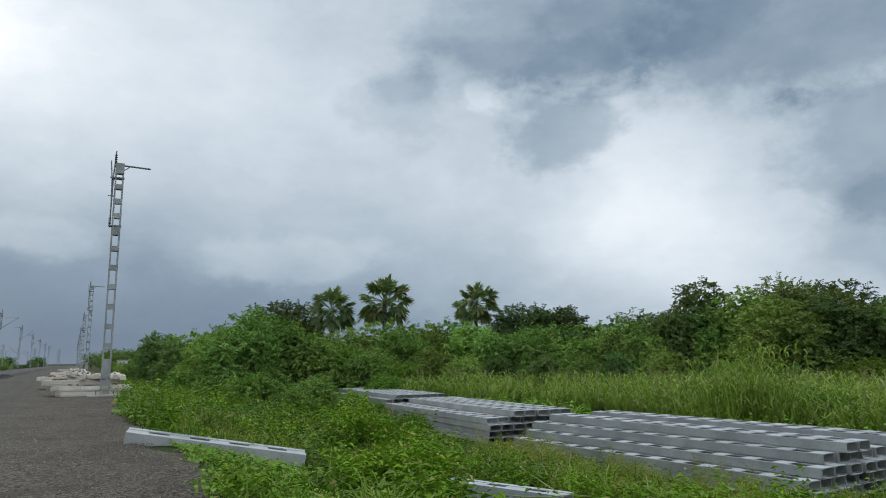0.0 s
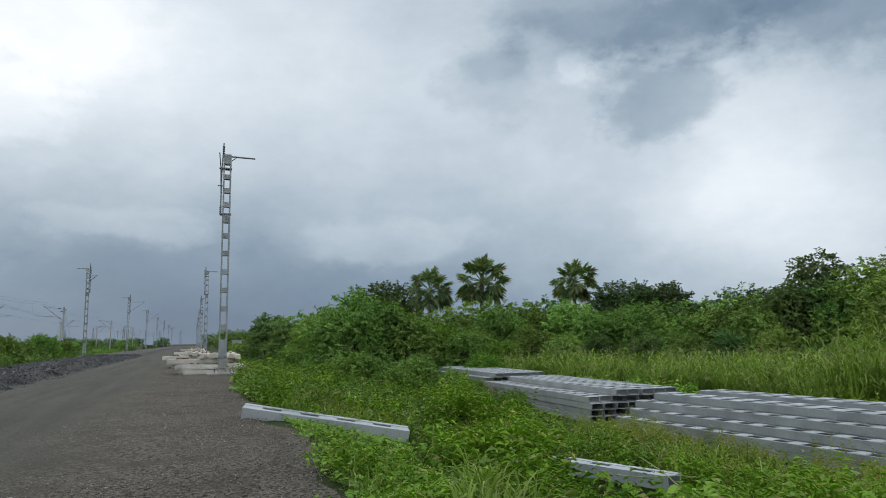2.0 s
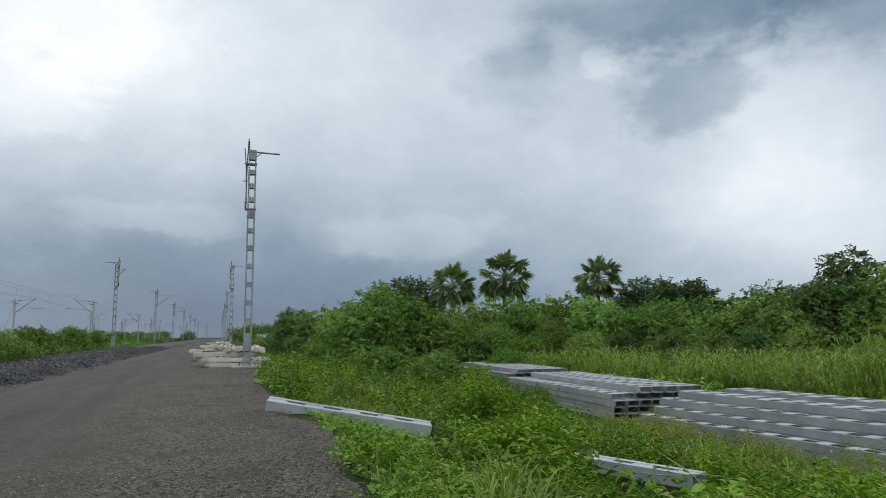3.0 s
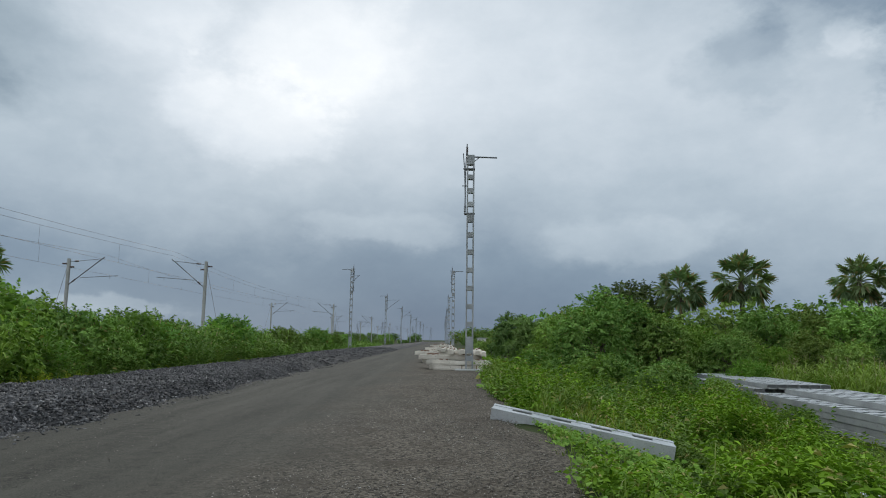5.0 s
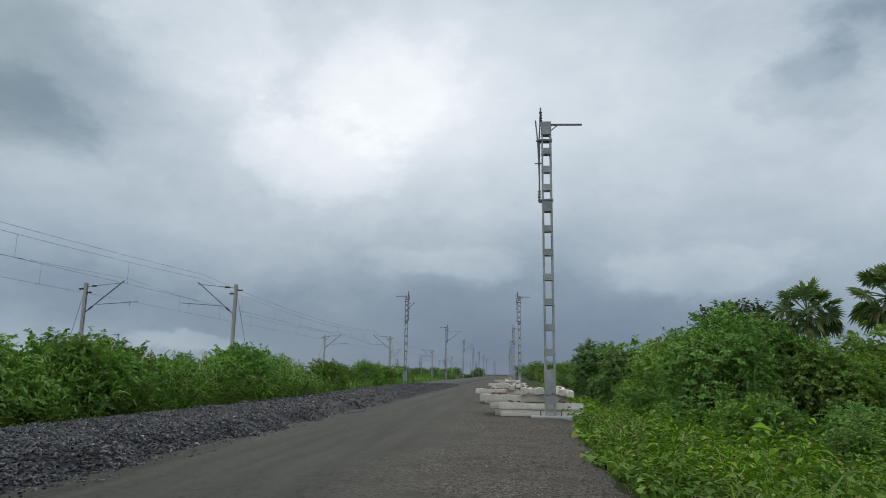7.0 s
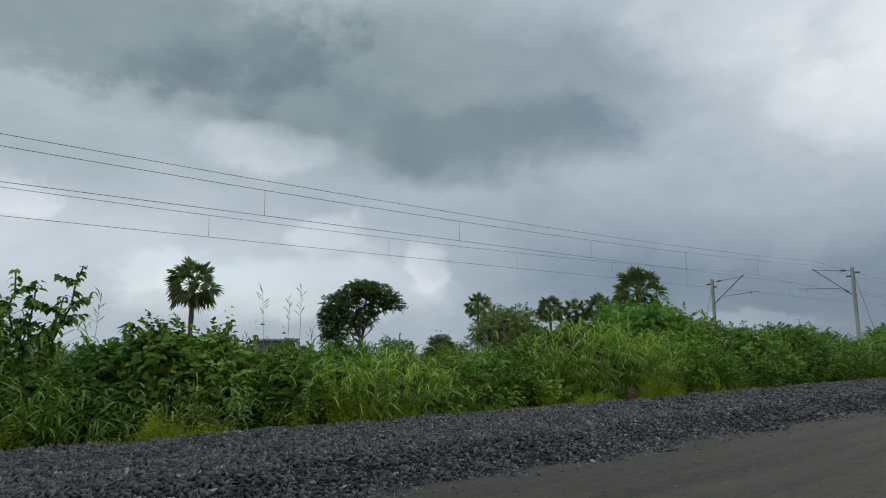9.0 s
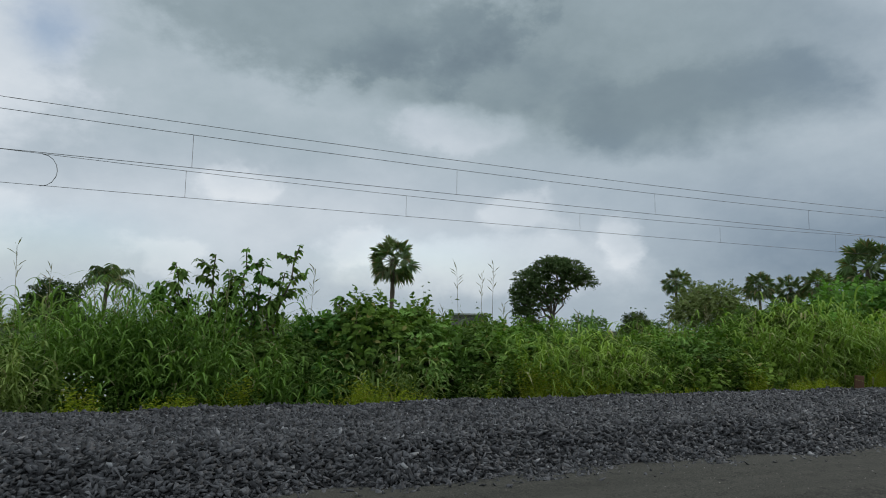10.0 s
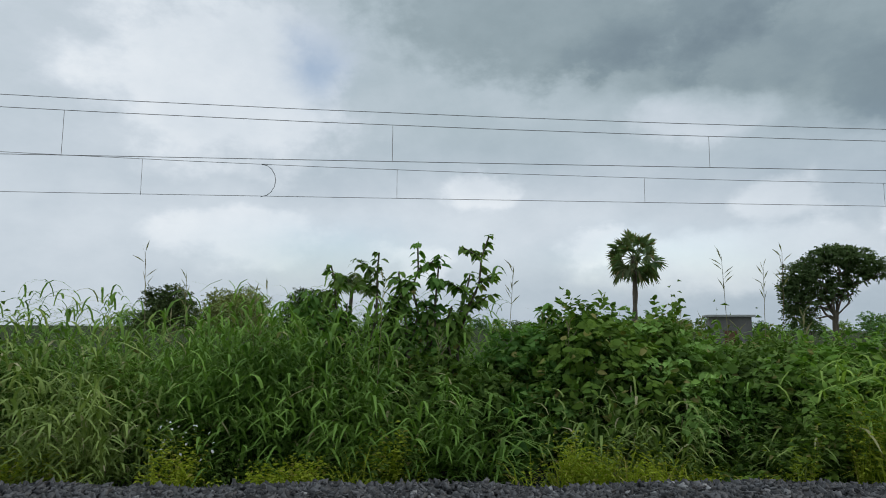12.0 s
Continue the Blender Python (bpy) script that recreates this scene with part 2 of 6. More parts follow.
M_CONCRETE = surface("cream_concrete", (0.5, 0.455, 0.385), (0.66, 0.61, 0.53), (0.24, 0.2, 0.15), 1.6, 40, 0.9, 0, 0.5, 0.008, 0.2)
M_GREY_CONC = surface("grey_concrete", (0.36, 0.36, 0.34), (0.46, 0.46, 0.44), (0.24, 0.23, 0.21), 1.4, 45, 0.9, 0, 0.4, 0.006)
M_BARK = surface("bark", (0.11, 0.09, 0.065), (0.16, 0.13, 0.095), (0.06, 0.05, 0.04), 2.0, 25, 0.95, 0, 0.9, 0.02)
M_INSULATOR = surface("brown_porcelain", (0.05, 0.03, 0.025), (0.07, 0.04, 0.03), (0.03, 0.02, 0.02), 4, 60, 0.3, 0, 0.05, 0.002)
M_WIRE = surface("weathered_wire", (0.16, 0.155, 0.15), (0.2, 0.19, 0.18), (0.11, 0.1, 0.1), 2, 60, 0.6, 0.5, 0.05, 0.001)
M_RUST = surface("rusty_iron", (0.16, 0.08, 0.05), (0.22, 0.12, 0.07), (0.09, 0.05, 0.035), 3, 60, 0.85, 0.2, 0.3, 0.004)
M_OLD_PLASTER = surface("weathered_plaster", (0.15, 0.145, 0.135), (0.2, 0.19, 0.18), (0.1, 0.095, 0.09), 0.8, 20, 0.9, 0, 0.2, 0.01)
M_WHITE = surface("limewash", (0.72, 0.71, 0.68), (0.78, 0.77, 0.74), (0.5, 0.48, 0.44), 0.8, 20, 0.9, 0, 0.2, 0.01)
M_FAR_LEAF = foliage("dark_leaf", (0.06, 0.12, 0.04), (0.17, 0.27, 0.085), (0.16, 0.14, 0.06), 0.25, 0.03, 0.5, 0.15)
M_LEAF = foliage("shrub_leaf", (0.058, 0.125, 0.032), (0.3, 0.47, 0.11), (0.26, 0.24, 0.08), 0.3, 0.04, 0.5, 0.14)
M_LEAF_LIGHT = foliage("bright_leaf", (0.068, 0.16, 0.024), (0.21, 0.36, 0.058), (0.3, 0.28, 0.09), 0.6, 0.05, 0.5, 0.2)
M_WEED = foliage("weed_leaf", (0.036, 0.115, 0.011), (0.315, 0.515, 0.045), (0.38, 0.34, 0.12), 0.7, 0.06, 0.5, 0.12)
M_GRASS = foliage("grass_blade", (0.12, 0.19, 0.028), (0.34, 0.43, 0.085), (0.44, 0.39, 0.22), 0.5, 0.07, 0.4, 0.2)
M_CANE = foliage("cane_blade", (0.052, 0.106, 0.021), (0.2, 0.325, 0.064), (0.36, 0.33, 0.17), 0.6, 0.03, 0.4, 0.22)
M_PALE_CANE = foliage("pale_cane_blade", (0.1, 0.165, 0.035), (0.36, 0.44, 0.13), (0.42, 0.38, 0.22), 0.6, 0.06, 0.4, 0.22)
M_VERGE_LEAF = foliage("verge_leaf", (0.05, 0.115, 0.026), (0.19, 0.33, 0.07), (0.2, 0.18, 0.06), 0.5, 0.04, 0.5, 0.3)
M_TALL = foliage("tall_grass_blade", (0.085, 0.165, 0.03), (0.25, 0.38, 0.08), (0.38, 0.35, 0.17), 0.5, 0.06, 0.4, 0.25)
M_TREE_LEAF = foliage("tree_leaf", (0.045, 0.075, 0.03), (0.115, 0.16, 0.058), (0.1, 0.09, 0.04), 0.3, 0.03, 0.5, 0.2)
M_YELLOW = foliage("yellowing_weed", (0.21, 0.285, 0.03), (0.51, 0.57, 0.072), (0.42, 0.35, 0.1), 0.7, 0.1, 0.5, 0.35)
M_DRY_WEED = foliage("drying_weed", (0.1, 0.14, 0.025), (0.3, 0.33, 0.06), (0.36, 0.27, 0.11), 0.7, 0.16, 0.5, 0.25)
M_PALM = foliage("palm_leaf", (0.108, 0.165, 0.078), (0.225, 0.3, 0.145), (0.28, 0.22, 0.12), 0.4, 0.08, 0.4, 0.25)
M_PLUME = foliage("grass_plume", (0.22, 0.19, 0.12), (0.32, 0.28, 0.18), (0.15, 0.11, 0.06), 0.8, 0.1)
M_OLIVE_LEAF = foliage("olive_leaf", (0.11, 0.14, 0.055), (0.28, 0.33, 0.12), (0.25, 0.22, 0.1), 0.3, 0.05, 0.5, 0.2)
M_RUNNER = surface("creeper_stem", (0.3, 0.34, 0.14), (0.38, 0.4, 0.18), (0.24, 0.22, 0.1), 3, 40, 0.8, 0, 0.1, 0.002)


# ---- mesh helpers ----
def raw_mesh(name, verts, faces, mat, smooth=False):
    """A mesh from arrays: verts (n, 3) and faces (m, 3 or 4)."""
    verts, faces = np.asarray(verts, np.float32), np.asarray(faces, np.int32)
    me = bpy.data.meshes.new(name)
    k = faces.shape[1]
    me.vertices.add(len(verts))
    me.vertices.foreach_set("co", verts.ravel())
    me.loops.add(faces.size)
    me.loops.foreach_set("vertex_index", faces.ravel())
    me.polygons.add(len(faces))
    me.polygons.foreach_set("loop_start", np.arange(0, faces.size, k, dtype=np.int32))
    if smooth:
        me.polygons.foreach_set("use_smooth", np.ones(len(faces), bool))
    me.update(calc_edges=True)
    me.validate()
    me.materials.append(mat)
    return me


def bm_mesh(name, bm, mat, smooth=False):
    me = bpy.data.meshes.new(name)
    bmesh.ops.recalc_face_normals(bm, faces=bm.faces)
    bm.to_mesh(me)
    bm.free()
    if smooth:
        for f in me.polygons:
            f.use_smooth = True
    me.materials.append(mat)
    return me


def part(name, me, parent, m=None, label=""):
    ob = new(name, me)
    ob.parent = parent
    if m is not None:
        ob.matrix_basis = m
    return tagged(ob, label)


def base(name, m, label, category, group="", kind=""):
    ob = new(name)
    ob.matrix_basis = m
    return tagged(ob, label, category, group, kind)


def box(bm, x0, x1, y0, y1, z0, z1, bevel=0.0):
    r = bmesh.ops.create_cube(bm, size=1.0, matrix=Matrix.LocRotScale(((x0 + x1) / 2, (y0 + y1) / 2, (z0 + z1) / 2), None, (x1 - x0, y1 - y0, z1 - z0)))
    if bevel:
        edges = list({e for v in r["verts"] for e in v.link_edges})
        bmesh.ops.bevel(bm, geom=edges, offset=bevel, segments=2, affect="EDGES", profile=0.6)


def tube_arrays(path, radii, sides=6):
    """A tapered tube along points."""
    path, radii = np.asarray(path, float), np.broadcast_to(radii, len(path))
    d = np.gradient(path, axis=0)
    d /= np.linalg.norm(d, axis=1, keepdims=True) + 1e-9
    ref = np.where(np.abs(d[:, 2:3]) > 0.9, [[1.0, 0, 0]], [[0, 0, 1.0]])
    u = np.cross(d, ref)
    u /= np.linalg.norm(u, axis=1, keepdims=True) + 1e-9
    v = np.cross(d, u)
    a = np.arange(sides) * 2 * np.pi / sides
    ring = path[:, None] + radii[:, None, None] * (np.cos(a)[None, :, None] * u[:, None] + np.sin(a)[None, :, None] * v[:, None])
    n = len(path)
    i = np.arange(n - 1)[:, None] * sides + np.arange(sides)
    j = np.arange(n - 1)[:, None] * sides + (np.arange(sides) + 1) % sides
    faces = np.stack([i, j, j + sides, i + sides], -1).reshape(-1, 4)
    return ring.reshape(-1, 3), faces


def join_arrays(pieces):
    verts, faces, n = [], [], 0
    mixed = len({f.shape[1] for _, f in pieces}) > 1
    for v, f in pieces:
        if mixed and f.shape[1] == 4:
            f = np.concatenate([f[:, [0, 1, 2]], f[:, [0, 2, 3]]])
        verts.append(v)
        faces.append(f + n)
        n += len(v)
    return np.concatenate(verts), np.concatenate(faces)


def tubes(name, runs, mat, sides=6):
    return raw_mesh(name, *join_arrays([tube_arrays(p, r, sides) for p, r in runs]), mat, True)


def unit(v):
    return v / (np.linalg.norm(v, axis=-1, keepdims=True) + 1e-9)


def leaves(at, along, length, width, rng, droop=0.25, facing=(0, 0, 1.0)):
    """Folded leaves: base points, directions, lengths, widths. Six points, four faces with three corners each."""
    n = len(at)
    along = unit(along)
    side = unit(np.cross(along, rng.normal(size=(n, 3)) * 0.4 + facing))
    up = np.cross(side, along)
    L, W = np.reshape(length, (-1, 1)) * np.ones((n, 1)), np.reshape(width, (-1, 1)) * np.ones((n, 1))
    mid = at + along * L * 0.5
    tip = at + along * L - np.array([0, 0, 1.0]) * L * droop
    verts = np.stack([at, mid + side * W / 2 + up * W * 0.15, tip, mid - side * W / 2 + up * W * 0.15], 1).reshape(-1, 3)
    i = np.arange(n)[:, None] * 4
    return verts, np.concatenate([i + [0, 1, 2], i + [0, 2, 3]])


def broad_leaves(at, along, length, width, rng, droop=0.25, facing=(0, 0, 1.0)):
    """Broad leaves with rounded sides and a bent midrib: six points, four faces."""
    n = len(at)
    along = unit(along)
    side = unit(np.cross(along, rng.normal(size=(n, 3)) * 0.4 + facing))
    up = np.cross(side, along)
    L, W = np.reshape(length, (-1, 1)) * np.ones((n, 1)), np.reshape(width, (-1, 1)) * np.ones((n, 1))
    down = np.array([0, 0, 1.0]) * L * droop
    p1, p2, tip = at + along * L * 0.28, at + along * L * 0.66 - down * 0.4, at + along * L - down
    verts = np.stack([at, p1 + side * W * 0.5 + up * W * 0.12, p2 + side * W * 0.4 + up * W * 0.1, tip, p2 - side * W * 0.4 + up * W * 0.1, p1 - side * W * 0.5 + up * W * 0.12], 1).reshape(-1, 3)
    i = np.arange(n)[:, None] * 6
    return verts, np.concatenate([i + [0, 1, 5], i + [1, 2, 4], i + [1, 4, 5], i + [2, 3, 4]])


def blades(root, heading, height, reach, width, rng, segments=4):
    """Arching grass blades: they rise from the root and bow over along their heading."""
    n = len(root)
    s = np.linspace(0, 1, segments + 1)
    out = np.stack([np.cos(heading), np.sin(heading), 0 * heading], -1)
    side = np.stack([-np.sin(heading), np.cos(heading), 0 * heading], -1)
    twist = rng.normal(0, 0.5, n)
    side = unit(side + out * twist[:, None])
    x = reach[:, None] * (0.25 * s + 0.75 * s**2.4)
    z = height[:, None] * (1.28 * s - (0.28 + 0.62 * np.clip(reach / height, 0, 2.4)[:, None]) * s**2.8)
    w = width[:, None] * np.where(s < 0.4, 0.7 + 0.75 * s, 1.0 - (np.clip(s - 0.4, 0, 1) / 0.6) ** 1.8) / 2
    mid = root[:, None] + out[:, None] * x[..., None] + np.array([0, 0, 1.0]) * z[..., None]
    a, b = mid - side[:, None] * w[..., None], mid + side[:, None] * w[..., None]
    k = segments + 1
    verts = np.stack([a, b], 2).reshape(-1, 3)
    i = (np.arange(n)[:, None] * 2 * k + np.arange(segments) * 2).reshape(-1, 1)
    return verts, i + np.array([[0, 1, 3, 2]])


# ---- ground, road and ballast ----
def ease(t):
    t = np.clip(t, 0, 1)
    return t * t * (3 - 2 * t)


def lumps(x, y, size, seed=0.0):
    """Cheap smooth unevenness between -1 and 1."""
    x, y = np.asarray(x, float) / size + seed, np.asarray(y, float) / size - seed
    return (np.sin(1.7 * x + 1.3 * np.sin(0.9 * y)) + np.sin(1.9 * y + 1.1 * np.sin(1.3 * x + 2.0)) + np.sin(1.1 * (x + y) + 0.7)) / 3


def ground_z(x, y):
    x, y = np.asarray(x, float), np.asarray(y, float)
    right = -0.84 * ease((x - 1.25) / 3.9) + 0.05 * ease((x - 1.5) / 2) * lumps(x, y, 1.1)
    left = -0.32 * ease((-9.3 - x) / 4.0) + 0.06 * ease((-9.6 - x) / 2) * lumps(x, y, 1.4, 3.0)
    return np.where(x > 0, right, left) - 0.03


def sheet(name, xs, ys, height, mat):
    X, Y = np.meshgrid(xs, ys)
    v = np.stack([X, Y, height(X, Y)], -1).reshape(-1, 3)
    nx = len(xs)
    i = (np.arange(len(ys) - 1)[:, None] * nx + np.arange(nx - 1)).reshape(-1, 1)
    return raw_mesh(name, v, i + np.array([[0, 1, nx + 1, nx]]), mat, True)


gx = np.concatenate([[-2500, -1200, -600, -300, -150, -80, -50, -30], np.arange(-22, -9, 0.5), np.arange(-9, 1, 1.0), np.arange(1, 24, 0.4), [26, 30, 40, 60, 100, 200, 400, 1000, 2500]])
gy = np.concatenate([[-2500, -800, -300, -100, -40, -20], np.arange(-12, 45, 0.5), np.arange(45, 110, 2.0), [120, 150, 200, 300, 500, 900, 1600, 2500, 4000]])
tagged(new("ground", sheet("ground", gx, gy, ground_z, M_SOIL)), "flat green weedy soil reaching to the horizon", "ground", kind="structure")


def road_edge(y):
    return 1.3 + 0.1 * np.sin(y * 0.9) + 0.07 * np.sin(y * 2.3 + 1) + 0.04 * np.sin(y * 5.1) + 0.32 * np.exp(-((y - 10.3) / 1.9) ** 2) + 0.5 * np.exp(-((y - 29.5) / 4.5) ** 2)


def road_material():
    """Rolled grey stone dust in the wheel tracks and loose gravel on the shoulder."""
    m, nt, p = material("rolled_stone_dust")
    geo = nt.nodes.new("ShaderNodeNewGeometry")
    pos = geo.outputs["Position"]
    xyz = nt.nodes.new("ShaderNodeSeparateXYZ")
    nt.links.new(pos, xyz.inputs[0])
    wob = tex_noise(nt, 0.35, 4, 0.6, pos)
    side = nt.nodes.new("ShaderNodeMath")
    side.operation = "MULTIPLY_ADD"
    nt.links.new(wob.outputs[0], side.inputs[0])
    side.inputs[1].default_value = 3.2
    nt.links.new(xyz.outputs[0], side.inputs[2])
    grav = step(nt, side.outputs[0], -1.0, 0.9)
    stretch = nt.nodes.new("ShaderNodeMapping")
    stretch.inputs["Scale"].default_value = (1.3, 0.07, 1)
    nt.links.new(pos, stretch.inputs[0])
    tracks = tex_noise(nt, 1.3, 4, 0.6, stretch.outputs[0])
    rolled = blend(nt, step(nt, tracks.outputs[0], 0.35, 0.68), (0.028, 0.0265, 0.0212), (0.073, 0.069, 0.0555))
    fine = tex_noise(nt, 70, 3, 0.7, pos)
    rolled = blend(nt, step(nt, fine.outputs[0], 0.5, 0.68), rolled, (0.115, 0.107, 0.087))
    rolled = blend(nt, step(nt, fine.outputs[0], 0.46, 0.34), rolled, (0.017, 0.016, 0.0128))
    worn = tex_noise(nt, 7.0, 6, 0.7, pos)
    rolled = blend(nt, step(nt, worn.outputs[0], 0.52, 0.7), rolled, (0.075, 0.07, 0.056))
    rolled = blend(nt, step(nt, worn.outputs[0], 0.42, 0.3), rolled, (0.022, 0.0205, 0.0165))
    stones = nt.nodes.new("ShaderNodeTexVoronoi")
    stones.inputs["Scale"].default_value = 36
    nt.links.new(pos, stones.inputs["Vector"])
    tone = nt.nodes.new("ShaderNodeSeparateColor")
    nt.links.new(stones.outputs["Color"], tone.inputs[0])
    loose = blend(nt, tone.outputs[0], (0.014, 0.0112, 0.0084), (0.17, 0.145, 0.113))
    patch = tex_noise(nt, 1.1, 5, 0.65, pos)
    loose = blend(nt, step(nt, patch.outputs[0], 0.5, 0.7), loose, (0.057, 0.0445, 0.033))
    nt.links.new(blend(nt, grav, rolled, loose), p.inputs["Base Color"])
    p.inputs["Roughness"].default_value = 0.93
    p.inputs["Specular IOR Level"].default_value = 0.12
    h = nt.nodes.new("ShaderNodeMath")
    h.operation = "MULTIPLY"
    nt.links.new(stones.outputs["Distance"], h.inputs[0])
    nt.links.new(grav, h.inputs[1])
    b1 = nt.nodes.new("ShaderNodeBump")
    b1.inputs["Strength"].default_value, b1.inputs["Distance"].default_value, b1.invert = 0.8, 0.016, True
    nt.links.new(h.outputs[0], b1.inputs["Height"])
    b2 = nt.nodes.new("ShaderNodeBump")
    b2.inputs["Strength"].default_value, b2.inputs["Distance"].default_value = 0.5, 0.006
    nt.links.new(fine.outputs[0], b2.inputs["Height"])
    nt.links.new(b1.outputs[0], b2.inputs["Normal"])
    nt.links.new(b2.outputs[0], p.inputs["Normal"])
    return m


def road_mesh():
    u = np.linspace(0, 1, 30)
    ys = np.concatenate([np.arange(-14, 40, 0.25), np.arange(40, 120, 2.0), [140, 180, 240, 320, 420, 520]])
    U, Y = np.meshgrid(u, ys)
    right = np.where(Y < 60, road_edge(Y), 1.3)
    X = -7.0 + U * (right + 7.0)
    Z = 0.012 + 0.012 * lumps(X, Y, 1.3) + 0.02 * np.sin(np.clip((X + 5.5) / 6.8, 0, 1) * np.pi) - 0.05 * ease((U - 0.97) / 0.03)
    v = np.stack([X, Y, Z], -1).reshape(-1, 3)
    i = (np.arange(len(ys) - 1)[:, None] * 30 + np.arange(29)).reshape(-1, 1)
    return raw_mesh("road", v, i + np.array([[0, 1, 31, 30]]), road_material(), True)


tagged(new("road", road_mesh()), "grey rolled stone-dust service road with a gravelly shoulder", "road", kind="structure")


def ballast_z(x, y):
    """A low bank: a ragged slope by the road, a flat top, and a soft far side."""
    toe = -5.5 + 0.12 * np.sin(y * 1.1) + 0.08 * np.sin(y * 2.7 + 1)
    up = ease((toe - x) / 0.95)
    down = ease((x + 10.0 + 1.5 * ease((y - 25) / 45)) / 0.8)
    return 0.3 * up * down - 0.03 + 0.025 * lumps(x, y, 0.5) + 0.02 * lumps(x, y, 0.22, 5)


bx = np.arange(-12.4, -5.0, 0.12)
by = np.concatenate([np.arange(-14, 24, 0.15), np.arange(24, 80, 0.7), np.arange(80, 420, 12)])
ballast_bank = tagged(new("ballast_bank", sheet("ballast_bank", bx, by, ballast_z, M_BALLAST)), "long low bank of dark grey crushed stone ballast", "ballast", kind="structure")


def stone_field(n, xr, yr, size, seed, height):
    """Loose angular stones, each a skewed flat shard with eight faces."""
    rng = np.random.default_rng(seed)
    x, y = rng.uniform(*xr, n), rng.uniform(*yr, n)
    z = height(x, y)
    s = rng.uniform(0.6, 1.3, n) * size
    tips = np.array([[0.62, 0, 0.34], [-0.36, 0.56, 0.34], [-0.36, -0.56, 0.34], [0.7, 0, -0.34], [-0.4, 0.6, -0.34], [-0.4, -0.6, -0.34]])
    v = (tips[None] + rng.normal(size=(n, 6, 3)) * 0.14) * rng.uniform((0.8, 0.5, 0.3), (1.7, 1.1, 0.75), (n, 1, 3)) * s[:, None, None]
    q = rng.normal(size=(n, 4)) * [1.0, 0.3, 0.3, 1.0]
    q /= np.linalg.norm(q, axis=1, keepdims=True)
    w, i, j, k = q.T
    R = np.stack([1 - 2 * (j * j + k * k), 2 * (i * j - k * w), 2 * (i * k + j * w), 2 * (i * j + k * w), 1 - 2 * (i * i + k * k), 2 * (j * k - i * w), 2 * (i * k - j * w), 2 * (j * k + i * w), 1 - 2 * (i * i + j * j)], -1).reshape(n, 3, 3)
    v = np.einsum("nij,nkj->nki", R, v) + np.stack([x, y, z + s * 0.18], -1)[:, None]
    f = np.array([[0, 1, 2], [5, 4, 3], [0, 3, 4], [0, 4, 1], [1, 4, 5], [1, 5, 2], [2, 5, 3], [2, 3, 0]])
    return v.reshape(-1, 3), (np.arange(n)[:, None, None] * 6 + f).reshape(-1, 3)


def stone_material(name, c1, c2, pale):
    m, nt, p = material(name)
    geo = nt.nodes.new("ShaderNodeNewGeometry")
    n = tex_noise(nt, 30, 4, 0.6, geo.outputs["Position"])
    col = blend(nt, geo.outputs["Random Per Island"], c1, c2)
    col = blend(nt, step(nt, n.outputs[0], 0.58, 0.95), col, pale)
    col = blend(nt, step(nt, geo.outputs["Random Per Island"], 0.985, 0.99), col, pale)
    nt.links.new(col, p.inputs["Base Color"])
    p.inputs["Roughness"].default_value = 0.72
    p.inputs["Specular IOR Level"].default_value = 0.3
    b = nt.nodes.new("ShaderNodeBump")
    b.inputs["Strength"].default_value, b.inputs["Distance"].default_value = 0.4, 0.006
    nt.links.new(n.outputs[0], b.inputs["Height"])
    nt.links.new(b.outputs[0], p.inputs["Normal"])
    return m


M_STONE = stone_material("crushed_basalt", (0.016, 0.0157, 0.016), (0.125, 0.122, 0.124), (0.27, 0.266, 0.262))
M_PEBBLE = stone_material("road_chippings", (0.1, 0.088, 0.074), (0.3, 0.27, 0.23), (0.5, 0.48, 0.44))
stones = join_arrays([
    stone_field(60000, (-9.8, -5.35), (-3.0, 11.0), 0.053, 1, ballast_z),
    stone_field(26000, (-9.8, -5.4), (11.0, 30.0), 0.052, 2, ballast_z),
    stone_field(9000, (-10.6, -5.4), (30.0, 90.0), 0.06, 3, ballast_z),
    stone_field(4000, (-9.8, -5.4), (-9.0, -3.0), 0.065, 4, ballast_z),
    stone_field(350, (-5.55, -5.1), (-4.0, 40.0), 0.035, 5, lambda x, y: 0 * x + 0.01),
])
part("ballast_stones", raw_mesh("ballast_stones", *stones, M_STONE), ballast_bank, label="dark grey angular crushed stones")["kind"] = "stuff"
chips = join_arrays([
    stone_field(9000, (-2.0, 1.25), (3.0, 14.0), 0.014, 6, lambda x, y: 0 * x + 0.022),
    stone_field(1300, (-5.4, -1.8), (-3.0, 14.0), 0.009, 8, lambda x, y: 0 * x + 0.03),
    stone_field(2200, (-1.6, 1.25), (14.0, 28.0), 0.017, 7, lambda x, y: 0 * x + 0.022),
])
tagged(new("loose_chippings", raw_mesh("loose_chippings", *chips, M_PEBBLE)), "scattered pale stone chippings on the road", "gravel", kind="stuff")


